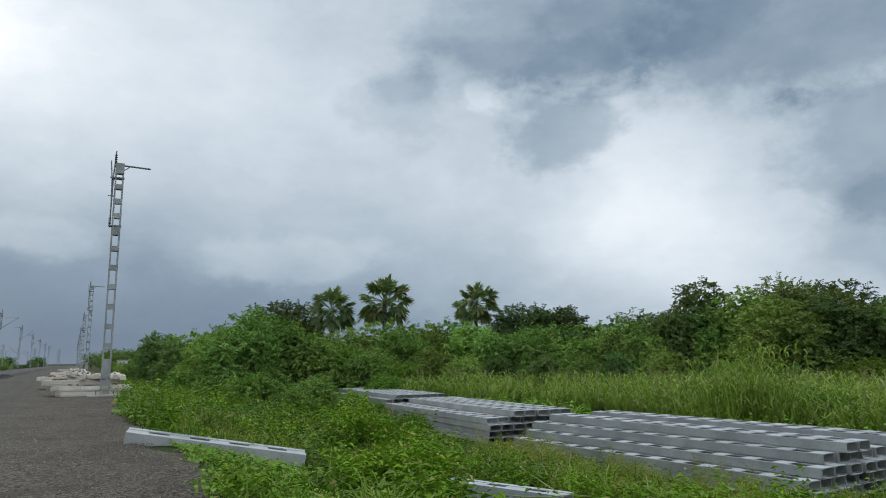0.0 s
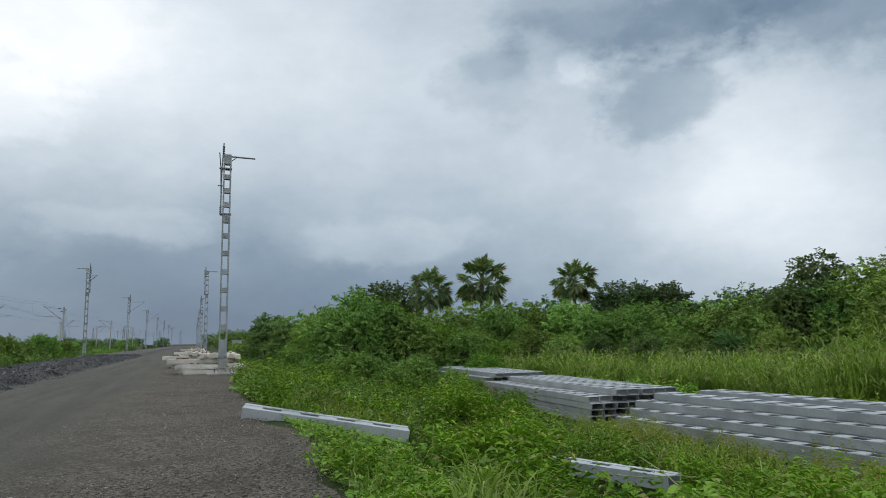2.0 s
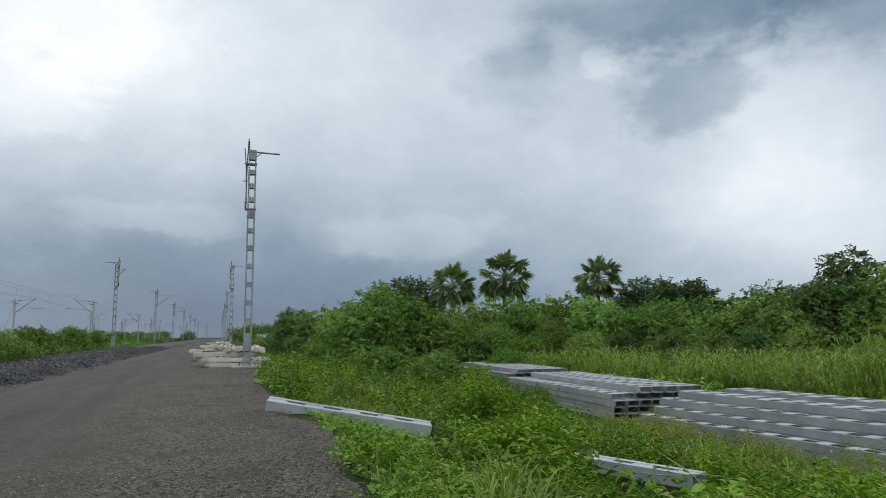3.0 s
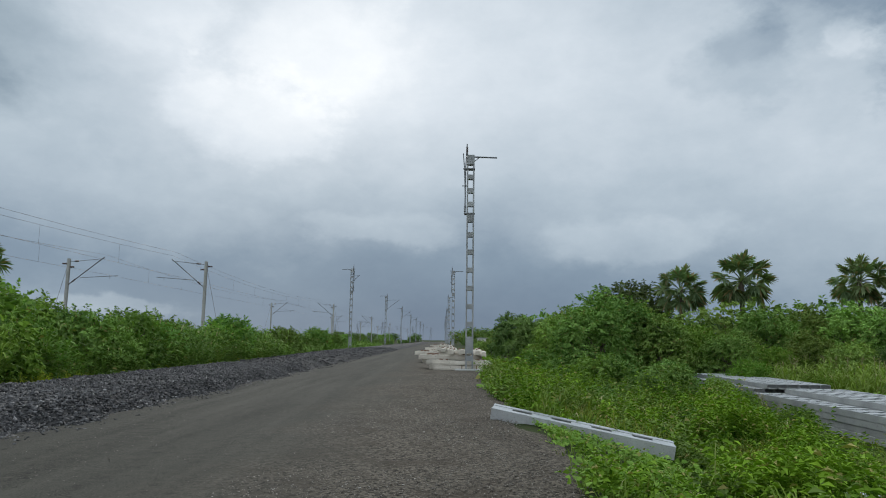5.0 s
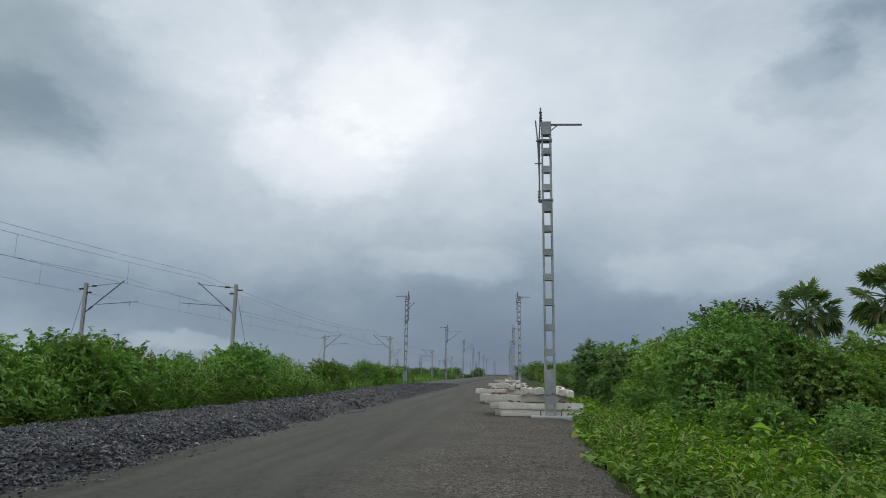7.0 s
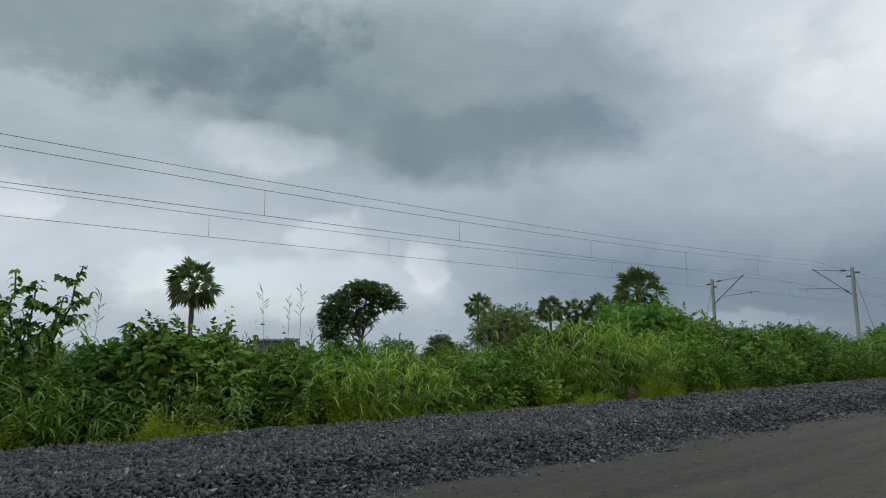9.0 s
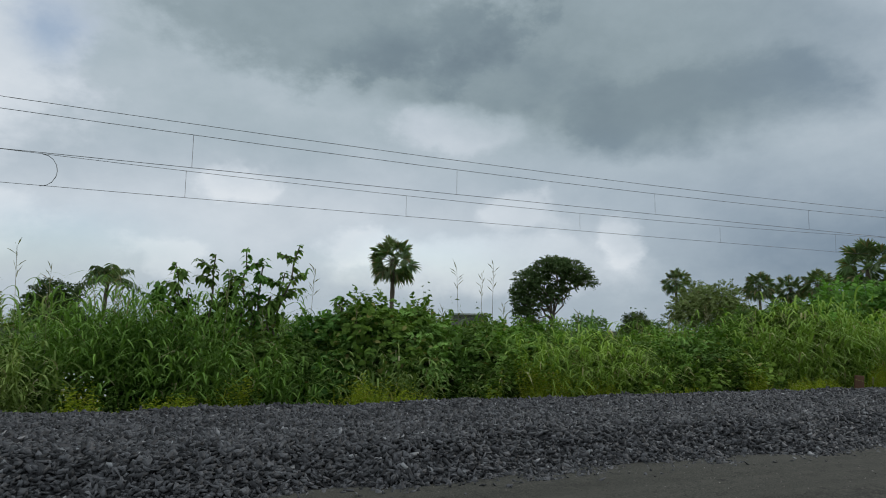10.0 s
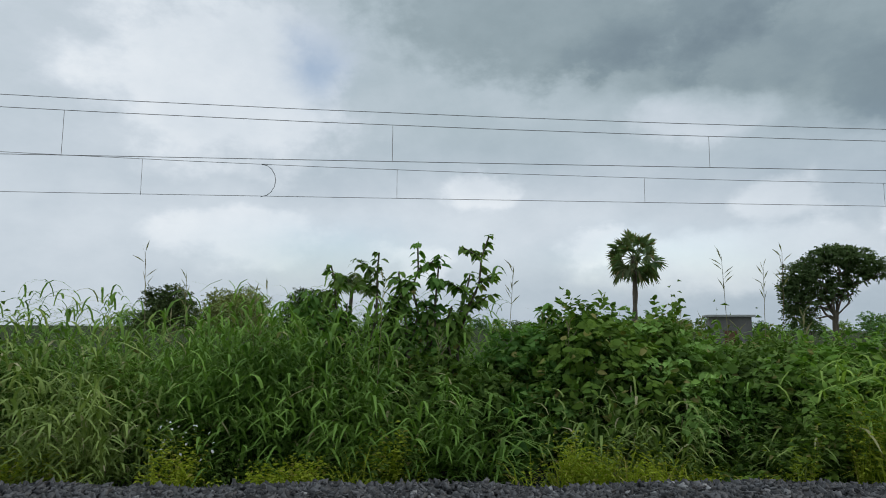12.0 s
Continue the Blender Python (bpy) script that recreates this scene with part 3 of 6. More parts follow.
# ---- railway masts ----
def channel_mesh(name, length, depth, flange, thick, mat):
    """A rolled steel channel standing along z: web in the yz plane at x = 0, flanges towards +x."""
    bm = bmesh.new()
    pts = [(0, -depth / 2), (flange, -depth / 2), (flange, -depth / 2 + thick), (thick, -depth / 2 + thick), (thick, depth / 2 - thick), (flange, depth / 2 - thick), (flange, depth / 2), (0, depth / 2)]
    lo = [bm.verts.new((x, y, 0)) for x, y in pts]
    hi = [bm.verts.new((x, y, length)) for x, y in pts]
    for i in range(8):
        j = (i + 1) % 8
        bm.faces.new((lo[i], lo[j], hi[j], hi[i]))
    bm.faces.new(lo[::-1])
    bm.faces.new(hi)
    return bm_mesh(name, bm, mat)


def plate_mesh(name, w, t, h, mat, bevel=0.004):
    bm = bmesh.new()
    box(bm, -w / 2, w / 2, -t / 2, t / 2, -h / 2, h / 2, bevel)
    return bm_mesh(name, bm, mat)


MAST_W, MAST_D = 0.3, 0.2
CHANNEL = channel_mesh("channel", 8.42, MAST_D, 0.055, 0.012, M_STEEL)
BATTEN = plate_mesh("batten_plate", MAST_W - 0.03, 0.012, 0.19, M_STEEL)
BATTEN_BIG = plate_mesh("batten_plate_large", MAST_W - 0.03, 0.012, 0.3, M_STEEL)
BATTEN_FOOT = plate_mesh("batten_plate_foot", MAST_W - 0.03, 0.012, 0.64, M_STEEL)


def insulator_mesh(name, length, radius, discs=4):
    """A porcelain rod with sheds, along x from the origin."""
    xs, rs = [0.0], [radius * 0.35]
    for i in range(discs):
        a = length * (i + 0.5) / discs
        xs += [a - length * 0.09, a - length * 0.04, a + length * 0.04, a + length * 0.09]
        rs += [radius * 0.45, radius, radius, radius * 0.45]
    xs.append(length)
    rs.append(radius * 0.35)
    return raw_mesh(name, *tube_arrays(np.stack([xs, 0 * np.array(xs), 0 * np.array(xs)], -1), np.array(rs), 10), M_INSULATOR, True)


INSULATOR = insulator_mesh("insulator", 0.34, 0.075)
SLIM_INSULATOR = insulator_mesh("insulator", 0.34, 0.048)


def lattice_mast(m, label):
    """An electrification mast of two channels tied by batten plates, with an arm and a folded bracket."""
    top = base("lattice_mast", m, label, "railway mast", "lattice masts along the new line")
    bm = bmesh.new()
    box(bm, -0.55, 0.55, -0.5, 0.5, -0.35, 0.07, 0.03)
    part("foundation", bm_mesh("foundation", bm, M_GREY_CONC), top, label="rough grey concrete foundation block")
    part("channel", CHANNEL, top, pose(-MAST_W / 2, 0, 0.05))
    part("channel", CHANNEL, top, pose(MAST_W / 2, 0, 0.05, 0, 0, 180))
    heights = [0.47, 0.98, 1.78, 2.46, 3.17, 3.88, 4.59, 5.28, 5.93, 6.5, 7.05, 7.6]
    for z in heights:
        plate = BATTEN_FOOT if z == 0.98 else BATTEN_BIG if z == 5.93 else BATTEN
        for y in (-MAST_D / 2 - 0.007, MAST_D / 2 + 0.007):
            part("batten_plate", plate, top, pose(0, y, z))
    bm = bmesh.new()
    box(bm, -0.145, 0.145, -0.13, 0.13, 8.1, 8.5, 0.01)
    part("head_plate", bm_mesh("head_plate", bm, M_STEEL), top)
    part("arm", tubes("arm", [([(0.1, 0, 8.44), (1.05, 0, 8.42)], 0.032), ([(0.35, 0, 8.43), (0.14, 0, 8.25)], 0.018)], M_STEEL_DARK), top)
    part("folded_bracket", tubes("folded_bracket", [
        ([(-0.22, -0.06, 6.2), (-0.2, -0.06, 8.0), (-0.15, -0.06, 8.95)], 0.024),
        ([(-0.2, 0.05, 6.35), (-0.24, 0.05, 7.9), (-0.3, 0.05, 8.6)], 0.02),
        ([(-0.34, 0, 7.25), (-0.1, 0, 7.25)], 0.02), ([(-0.3, 0, 7.95), (-0.1, 0, 7.95)], 0.03)], M_STEEL_DARK, 8), top, label="dark steel bracket folded up along the mast")
    part("insulator", SLIM_INSULATOR, top, pose(-0.15, -0.06, 8.5, 0, -90, 0), "brown porcelain insulator")
    part("insulator", SLIM_INSULATOR, top, pose(-0.22, 0, 6.1, 0, -90, 0), "brown porcelain insulator")
    for z in (6.12, 7.93):
        bm = bmesh.new()
        box(bm, -0.24, 0.17, -0.125, 0.125, z - 0.03, z + 0.03, 0.008)
        part("clamp", bm_mesh("clamp", bm, M_STEEL_DARK), top)
    for x in (-0.28, 0.28):
        part("base_bolt", tubes("base_bolt", [([(x, -0.2, 0.05), (x, -0.2, 0.2)], 0.02)], M_RUST), top)
    return top


MAST_LABEL = "grey galvanised lattice railway mast with battens on a concrete base"
first_mast = lattice_mast(pose(1.21, 31.6, 0) @ Matrix.Scale(1.17, 4), MAST_LABEL)
for y in (84.4, 136.0, 188.0, 240.0, 292.0, 345.0):
    copy_thing(first_mast, pose(1.28, y, 0))
for y in (84.6, 136.0, 188.0, 240.0, 292.0, 345.0, 398.0):
    mast = copy_thing(first_mast, pose(-11.4, y, 0.1, 0, 0, 180))
    reach = -0.8 if y < 100 else -2.3
    part("bracket_tube", tubes("bracket_tube", [([(-0.14, 0, 7.8 + reach * 0.7), (reach, 0, 7.8)], 0.03), ([(-0.14, 0, 7.7), (reach, 0, 7.8)], 0.016)], M_STEEL_DARK), mast)


def old_mast(m, label):
    """A mast of the working line: steel joist, hinged tube bracket with insulators, and a guy. The bracket points to +x."""
    top = base("catenary_mast", m, label, "railway mast", "masts of the working line")
    bm = bmesh.new()
    box(bm, -0.1, 0.1, -0.1, -0.085, 0, 7.6)
    box(bm, -0.1, 0.1, 0.085, 0.1, 0, 7.6)
    box(bm, -0.006, 0.006, -0.085, 0.085, 0, 7.6)
    part("joist", bm_mesh("joist", bm, M_GREY_CONC), top)
    part("bracket_tube", tubes("bracket_tube", [([(0.1, 0, 5.55), (2.75, 0, 7.75)], 0.04)], M_STEEL_DARK), top)
    part("stay_tube", tubes("stay_tube", [([(0.1, 0, 7.35), (2.75, 0, 7.62)], 0.022)], M_STEEL_DARK), top)
    part("registration_tube", tubes("registration_tube", [([(0.95, 0, 6.1), (3.9, 0, 6.3)], 0.024), ([(3.3, 0, 6.25), (3.3, 0, 6.05)], 0.02)], M_STEEL_DARK), top)
    part("insulator", INSULATOR, top, pose(0.45, 0, 7.385, 0, -6, 0), "brown porcelain insulator")
    part("insulator", INSULATOR, top, pose(0.35, 0, 5.76, 0, -39.7, 0), "brown porcelain insulator")
    part("insulator", INSULATOR, top, pose(0.1, 0, 6.95), "brown porcelain insulator")
    part("insulator", INSULATOR, top, pose(-0.5, 0, 7.2), "brown porcelain insulator")
    part("guy_wire", tubes("guy_wire", [([(-0.1, 0, 7.0), (-1.9, 0.4, 0.0)], 0.014)], M_WIRE), top)
    return top


NEAR_X, FAR_X = -21.5, -26.8
OLD_LABEL = "weathered grey steel catenary mast with tube bracket and brown insulators"
old_first = old_mast(pose(-18.9, 54.2, -0.3, 0, 0, 180), OLD_LABEL)
for y in (-17.0, 117.5, 181.0, 244.0, 307.0, 370.0):
    copy_thing(old_first, pose(-18.9, y, -0.3, 0, 0, 180))
for y in (-17.0, 53.4, 116.5, 180.0, 243.0, 306.0, 370.0):
    copy_thing(old_first, pose(-29.4, y, -0.3))


def wire_run(x, supports, z_sup, z_mid, steps=14):
    """A wire hung between supports: a shallow sag in each span."""
    pts = []
    for a, b in zip(supports, supports[1:]):
        for s in np.linspace(0, 1, steps, endpoint=False):
            pts.append((x, a + (b - a) * s, z_mid + (z_sup - z_mid) * (2 * s - 1) ** 2))
    return pts


spans = [-80, -17, 54, 117, 180, 243, 306]
for wx, what in ((NEAR_X, "near"), (FAR_X, "far")):
    line = base("overhead_line", pose(0, 0, 0), "thin dark overhead contact line with droppers above the tracks", "overhead wire")
    part("carrying_wire", tubes("carrying_wire", [(wire_run(wx, spans, 7.7, 6.95), 0.0095)], M_WIRE, 5), line)
    part("contact_wire", tubes("contact_wire", [(wire_run(wx, spans, 6.15, 6.1), 0.0095)], M_WIRE, 5), line)
    for a, b in zip(spans[:3], spans[1:4]):
        for k in range(1, 8):
            s = k / 8
            z = 6.95 + 0.75 * (2 * s - 1) ** 2
            y = a + (b - a) * s
            part("dropper", tubes("dropper", [([(wx, y, 6.1), (wx, y, z)], 0.007)], M_WIRE, 4), line)
    if what == "near":
        part("feeder_wire", tubes("feeder_wire", [(wire_run(wx + 0.15, spans, 8.0, 7.25), 0.0095)], M_WIRE, 5), line)
    else:
        a = np.linspace(0, np.pi, 9)
        part("jumper", tubes("jumper", [(np.stack([0 * a + wx, -4.0 + 0.5 * np.sin(a), 6.1 + 1.15 * (1 - np.cos(a)) / 2], -1), 0.012)], M_WIRE, 4), line)


# ---- lattice masts lying in stacks ----
def lying_mast_meshes(length, w, h, mat):
    """Meshes for a mast lying along y: side channel, short batten, and end plates."""
    bm = bmesh.new()
    t, fl = 0.014, 0.07 if mat is M_STEEL else 0.105
    pts = [(0, 0), (fl, 0), (fl, t), (t, t), (t, h - t), (fl, h - t), (fl, h), (0, h)]
    lo = [bm.verts.new((x, 0, z)) for x, z in pts]
    hi = [bm.verts.new((x, length, z)) for x, z in pts]
    for i in range(8):
        j = (i + 1) % 8
        bm.faces.new((lo[i], lo[j], hi[j], hi[i]))
    bm.faces.new(lo[::-1])
    bm.faces.new(hi)
    side = bm_mesh("side_channel", bm, mat)
    bm = bmesh.new()
    side_gap = 0.02 if mat is M_STEEL else 0.016
    long = 0.13 if mat is M_STEEL else 0.17
    box(bm, -w / 2 + side_gap, w / 2 - side_gap, -long, long, -0.006, 0.006, 0.004)
    # stacked battens take the lightened steel, standing masts the plain one
    return side, bm_mesh("batten_plate", bm, M_STEEL_LIT if mat is M_STEEL else mat)


LIE_W, LIE_H = 0.34, 0.152
LIE_SETS = {}


def lying_mast(m, length, label, group, mat=M_STEEL):
    if length not in LIE_SETS:
        side, bat = lying_mast_meshes(length, LIE_W, LIE_H, mat)
        top = base("steel_mast", m, label, "steel mast", group)
        part("side_channel", side, top, pose(-LIE_W / 2, 0, 0))
        part("side_channel", side, top, Matrix.Translation((LIE_W / 2, 0, 0)) @ Matrix.Diagonal((-1, 1, 1, 1)))
        n, edge = round(length / 0.56), (0.13 if mat is M_STEEL else 0.17)
        for k in range(n):
            y = edge + k * (length - 2 * edge) / (n - 1)
            part("batten_plate", bat, top, pose(0, y, LIE_H + 0.002 if mat is M_STEEL else LIE_H - 0.012))
            part("batten_plate", bat, top, pose(0, y, -0.002))
        LIE_SETS[length] = top
        return top
    ob = copy_thing(LIE_SETS[length], m)
    return tagged(ob, label, "steel mast", group)


LIE_LABEL = "grey galvanised battened steel mast lying in a stack on weeds"
rng_stack = np.random.default_rng(11)


def stack(origin, turn, length, rows, group, pitch=0.37):
    """rows: for each layer from below, the first and the last column that hold a mast."""
    for k, (first, last) in enumerate(rows):
        for c in range(first, last + 1):
            dy = rng_stack.uniform(-0.05, 0.05) + (0.06 * k if k % 2 else 0)
            m = Matrix.Translation(origin) @ pose(0, 0, 0, 0, 0, turn) @ pose(c * pitch + rng_stack.uniform(-0.012, 0.012), dy, k * (LIE_H + 0.013), 0, 0, rng_stack.uniform(-0.25, 0.25))
            lying_mast(m, length, LIE_LABEL, group)


stack((9.98, 6.6, -0.845), 3.0, 7.25, [(0, 7), (0, 8), (1, 8), (2, 8), (3, 4)], "masts in the near stack")
stack((9.98, 6.6, -0.185), 3.0, 7.25, [(7, 8)], "masts in the near stack")
stack((9.78, 15.2, -0.83), -3.3, 7.3, [(0, 6), (0, 6), (0, 6), (0, 6), (2, 6)], "masts in the middle stack")
stack((11.0, 24.6, -0.82), -3.0, 7.8, [(0, 7), (0, 7), (0, 7), (0, 6), (1, 6)], "masts in the far stack")
lying_mast(Matrix.Translation((0.86, 12.95, 0.025)) @ pose(0, 0, 0, 0, 0, -102.0) @ pose(0, 0, 0, -10.0, 6.0, 0) @ Matrix.Diagonal((1.22, 1, 1.4, 1)), 3.04, "single pale grey steel mast lying across the road edge into weeds", "", M_PALE_STEEL)
lying_mast(Matrix.Translation((5.16, 9.8, -0.66)) @ pose(0, 0, 0, 0, 0, -158.0) @ Matrix.Diagonal((1, 1, 1.2, 1)), 2.35, "short grey steel mast half hidden in weeds", "", M_PALE_STEEL)


# ---- concrete sleepers ----
def sleeper_mesh():
    """A prestressed sleeper along x: deep at the rail seats, waisted in the middle, with sloped sides."""
    xs = np.array([-1.375, -1.3, -0.95, -0.6, -0.3, 0, 0.3, 0.6, 0.95, 1.3, 1.375])
    hs = np.array([0.19, 0.205, 0.22, 0.21, 0.185, 0.18, 0.185, 0.21, 0.22, 0.205, 0.19])
    ws = np.array([0.12, 0.125, 0.13, 0.125, 0.11, 0.105, 0.11, 0.125, 0.13, 0.125, 0.12])
    bm = bmesh.new()
    rings = []
    for x, h, w in zip(xs, hs, ws):
        rings.append([bm.verts.new((x, y, z)) for y, z in ((-w, 0), (w, 0), (w * 0.98, h * 0.35), (w * 0.68, h), (-w * 0.68, h), (-w * 0.98, h * 0.35))])
    for a, b in zip(rings, rings[1:]):
        for i in range(6):
            j = (i + 1) % 6
            bm.faces.new((a[i], a[j], b[j], b[i]))
    bm.faces.new(rings[0][::-1])
    bm.faces.new(rings[-1])
    return bm_mesh("sleeper_body", bm, M_CONCRETE)


SLEEPER = sleeper_mesh()
bm = bmesh.new()
box(bm, -0.05, 0.05, -0.03, 0.03, -0.02, 0.05, 0.012)
CLIP = bm_mesh("rail_insert", bm, M_RUST)
# solid dark disc, drawn in place of the shade inside a lifting hole
bm = bmesh.new()
bmesh.ops.create_cone(bm, cap_ends=True, segments=10, radius1=0.028, radius2=0.028, depth=0.02, matrix=pose(0, 0, 0, 90, 0, 0))
HOLE_DISC = bm_mesh("lifting_hole", bm, M_INSULATOR)
first_sleeper = base("railway_sleeper", pose(0.98, 32.0, 0.02), "cream prestressed concrete sleeper in a roadside pile", "sleeper", "sleepers piled beside the road")
part("body", SLEEPER, first_sleeper)
for sx in (-0.95, -0.72, 0.72, 0.95):
    part("rail_insert", CLIP, first_sleeper, pose(sx, 0, 0.215), "rusty iron rail insert")
for sx in (-0.85, -0.6):
    part("lifting_hole", HOLE_DISC, first_sleeper, pose(sx, -0.103, 0.1))


def pile(y0, x0, layers, across, seed, ends=0):
    """Sleepers laid side by side across the road's edge, some on top turned along it."""
    r = np.random.default_rng(seed)
    for k in range(layers):
        for c in range(across):
            copy_thing(first_sleeper, pose(x0 + r.uniform(-0.12, 0.12) - 0.25 * k, y0 + c * 0.3 + 0.1 * k, 0.02 + 0.222 * k, 0, 0, r.uniform(-2, 2)))
    for c in range(ends):
        copy_thing(first_sleeper, pose(x0 - 0.45 + c * 0.27, y0 + 1.3, 0.02 + 0.225 * layers, 0, 0, 90 + r.uniform(-8, 8)) @ pose(0, 0, 0, r.uniform(-14, 14), r.uniform(-3, 3), 0))


copy_thing(first_sleeper, pose(0.93, 32.0, 0.242, 0, 0, -1.0))
pile(32.35, 0.9, 3, 5, 3, 6)
for y0, x0, la, ac, en in ((41.0, 0.3, 3, 6, 4), (52.0, 0.4, 2, 5, 0), (63.0, 0.35, 3, 6, 4), (77.0, 0.3, 2, 6, 5), (96.0, 0.3, 3, 6, 0), (118.0, 0.2, 2, 6, 4)):
    pile(y0, x0, la, ac, int(y0), en)


# ---- far power-line towers ----
def pylon(m, height):
    """A thin four-legged lattice tower with three cross-arms."""
    top = base("power_pylon", m, "thin grey steel power pylon far across the fields", "pylon", "far power pylons")
    w = height * 0.09
    for sx, sy in ((-1, -1), (-1, 1), (1, -1), (1, 1)):
        part("leg", tubes("leg", [([(sx * w, sy * w, 0), (sx * w * 0.25, sy * w * 0.25, height * 0.75), (0, 0, height)], 0.09)], M_STEEL_DARK, 4), top)
    for k, z in enumerate((0.68, 0.79, 0.9)):
        part("cross_arm", tubes("cross_arm", [([(-w * (1.7 - 0.3 * k), 0, height * z), (w * (1.7 - 0.3 * k), 0, height * z)], 0.08)], M_STEEL_DARK, 4), top)
    braces = []
    for k in range(6):
        z0, z1 = height * 0.12 * k, height * 0.12 * (k + 1)
        r0, r1 = w * (1 - 0.12 * k), w * (1 - 0.12 * (k + 1))
        braces.append(([(-r0, -r0, z0), (r1, -r1, z1)], 0.05))
        braces.append(([(r0, -r0, z0), (-r1, -r1, z1)], 0.05))
    part("bracing", tubes("bracing", braces, M_STEEL_DARK, 3), top)
    return top


first_pylon = pylon(pose(-46, 520, -0.5), 15)
for x, y in ((-70, 560), (-28, 640), (-12, 700), (-95, 600)):
    copy_thing(first_pylon, pose(x, y, -0.5))


# ---- shrubs, trees and palms ----
def crown_arrays(rng, lobes, twigs, per_twig, leaf, twig_len, spread=0.9, droop=0.3, shape=leaves, slim=0.52, deep=(0.6, 1.0)):
    """Twigs with leaves on the outside of several lobes (centre, radii): an uneven crown with gaps."""
    c = np.array([l[0] for l in lobes], float)
    r = np.array([l[1] for l in lobes], float)
    share = (r[:, 0] * r[:, 1] * r[:, 2]) ** (2 / 3)
    pick = rng.choice(len(lobes), twigs, p=share / share.sum())
    d = unit(rng.normal(size=(twigs, 3)) + [0, 0, 0.25])
    depth = rng.uniform(*deep, twigs) ** 0.5
    p = c[pick] + d * r[pick] * depth[:, None] * (1 + 0.18 * np.sin(5 * d[:, :1] + pick[:, None]) * np.sin(4 * d[:, 1:2]))
    way = unit(d * spread + rng.normal(size=(twigs, 3)) * 0.55 + [0, 0, 0.25])
    L = twig_len * rng.uniform(0.6, 1.3, twigs)
    s = (np.arange(per_twig) + 0.5) / per_twig
    sag = np.array([0, 0, -1.0])
    at = p[:, None] + way[:, None] * (L[:, None] * s)[..., None] + sag * (L[:, None] * s**2 * droop)[..., None]
    side = unit(np.cross(way, rng.normal(size=(twigs, 3)) * 0.3 + [0, 0, 1.0]))
    sign = np.where(np.arange(per_twig) % 2 == 0, 1.0, -1.0)
    along = way[:, None] * 0.6 + side[:, None] * sign[None, :, None] * 0.9 + rng.normal(size=(twigs, per_twig, 3)) * 0.25
    n = twigs * per_twig
    size = leaf * rng.uniform(0.65, 1.3, n)
    facing = np.repeat(d * 1.0 + [0, 0, 0.45], per_twig, 0)
    return shape(at.reshape(-1, 3), along.reshape(-1, 3), size, size * slim, rng, 0.2, facing)


def leafy_crown(rng, lobes, twigs, per_twig, leaf, twig_len, inner, shape):
    """The leafy outside of the lobes and, as a share of it, larger leaves deep inside that close the gaps."""
    crown = crown_arrays(rng, lobes, twigs, per_twig, leaf, twig_len, shape=shape)
    if not inner:
        return crown
    core = crown_arrays(rng, lobes, int(twigs * inner), max(4, per_twig // 2), leaf * 1.35, twig_len * 0.7, shape=shape, slim=0.8, deep=(0.08, 0.45))
    return join_arrays([crown, core])


def limb(rng, a, b, r0, r1, n=6, wander=0.1):
    a, b = np.array(a, float), np.array(b, float)
    s = np.linspace(0, 1, n)[:, None]
    p = a + (b - a) * s + rng.normal(size=(n, 3)) * wander * np.linalg.norm(b - a) * 0.15 * np.sin(s * np.pi)
    p[:, 2] += 0.12 * np.linalg.norm(b - a) * np.sin(s[:, 0] * np.pi)
    return p, np.linspace(r0, r1, n)


def woody(name, seed, height, width, trunk_h, lobes_n, twigs, per_twig, leaf, twig_len, mat, label, category, flat=1.0, inner=0.4, shape=leaves, lobe=0.205):
    """A shrub or tree: trunk, limbs to each lobe, and a leafy crown."""
    rng = np.random.default_rng(seed)
    top = base(name, pose(0, 0, -200), label, category)
    lobes, runs = [], []
    fork = np.array([rng.normal() * 0.06 * height, rng.normal() * 0.06 * height, trunk_h])
    runs.append(limb(rng, (0, 0, -0.3), fork, 0.035 * height ** 0.8, 0.026 * height ** 0.8))
    for k in range(lobes_n):
        a = 2 * np.pi * (k * 0.618 + rng.uniform(-0.1, 0.1))
        q = (k + 0.5) / lobes_n
        rad = width / 2 * 0.74 * (1 - 0.55 * q ** 1.5) * rng.uniform(0.75, 1.1)
        z = trunk_h + (height - trunk_h) * (0.16 + 0.68 * q) + rng.normal() * 0.03 * height
        lr = width * lobe * rng.uniform(0.75, 1.25)
        lobes.append(((rad * math.cos(a), rad * math.sin(a), z), (lr, lr, lr * flat * rng.uniform(0.6, 0.85))))
        runs.append(limb(rng, fork * rng.uniform(0.55, 1.0), lobes[-1][0], 0.016 * height ** 0.8, 0.006 * height ** 0.8, 6, 0.5))
    part("trunk", tubes("trunk", runs, M_BARK, 6), top)
    part("crown", raw_mesh("crown", *leafy_crown(rng, lobes, twigs, per_twig, leaf, twig_len, inner, shape), mat), top)
    return top


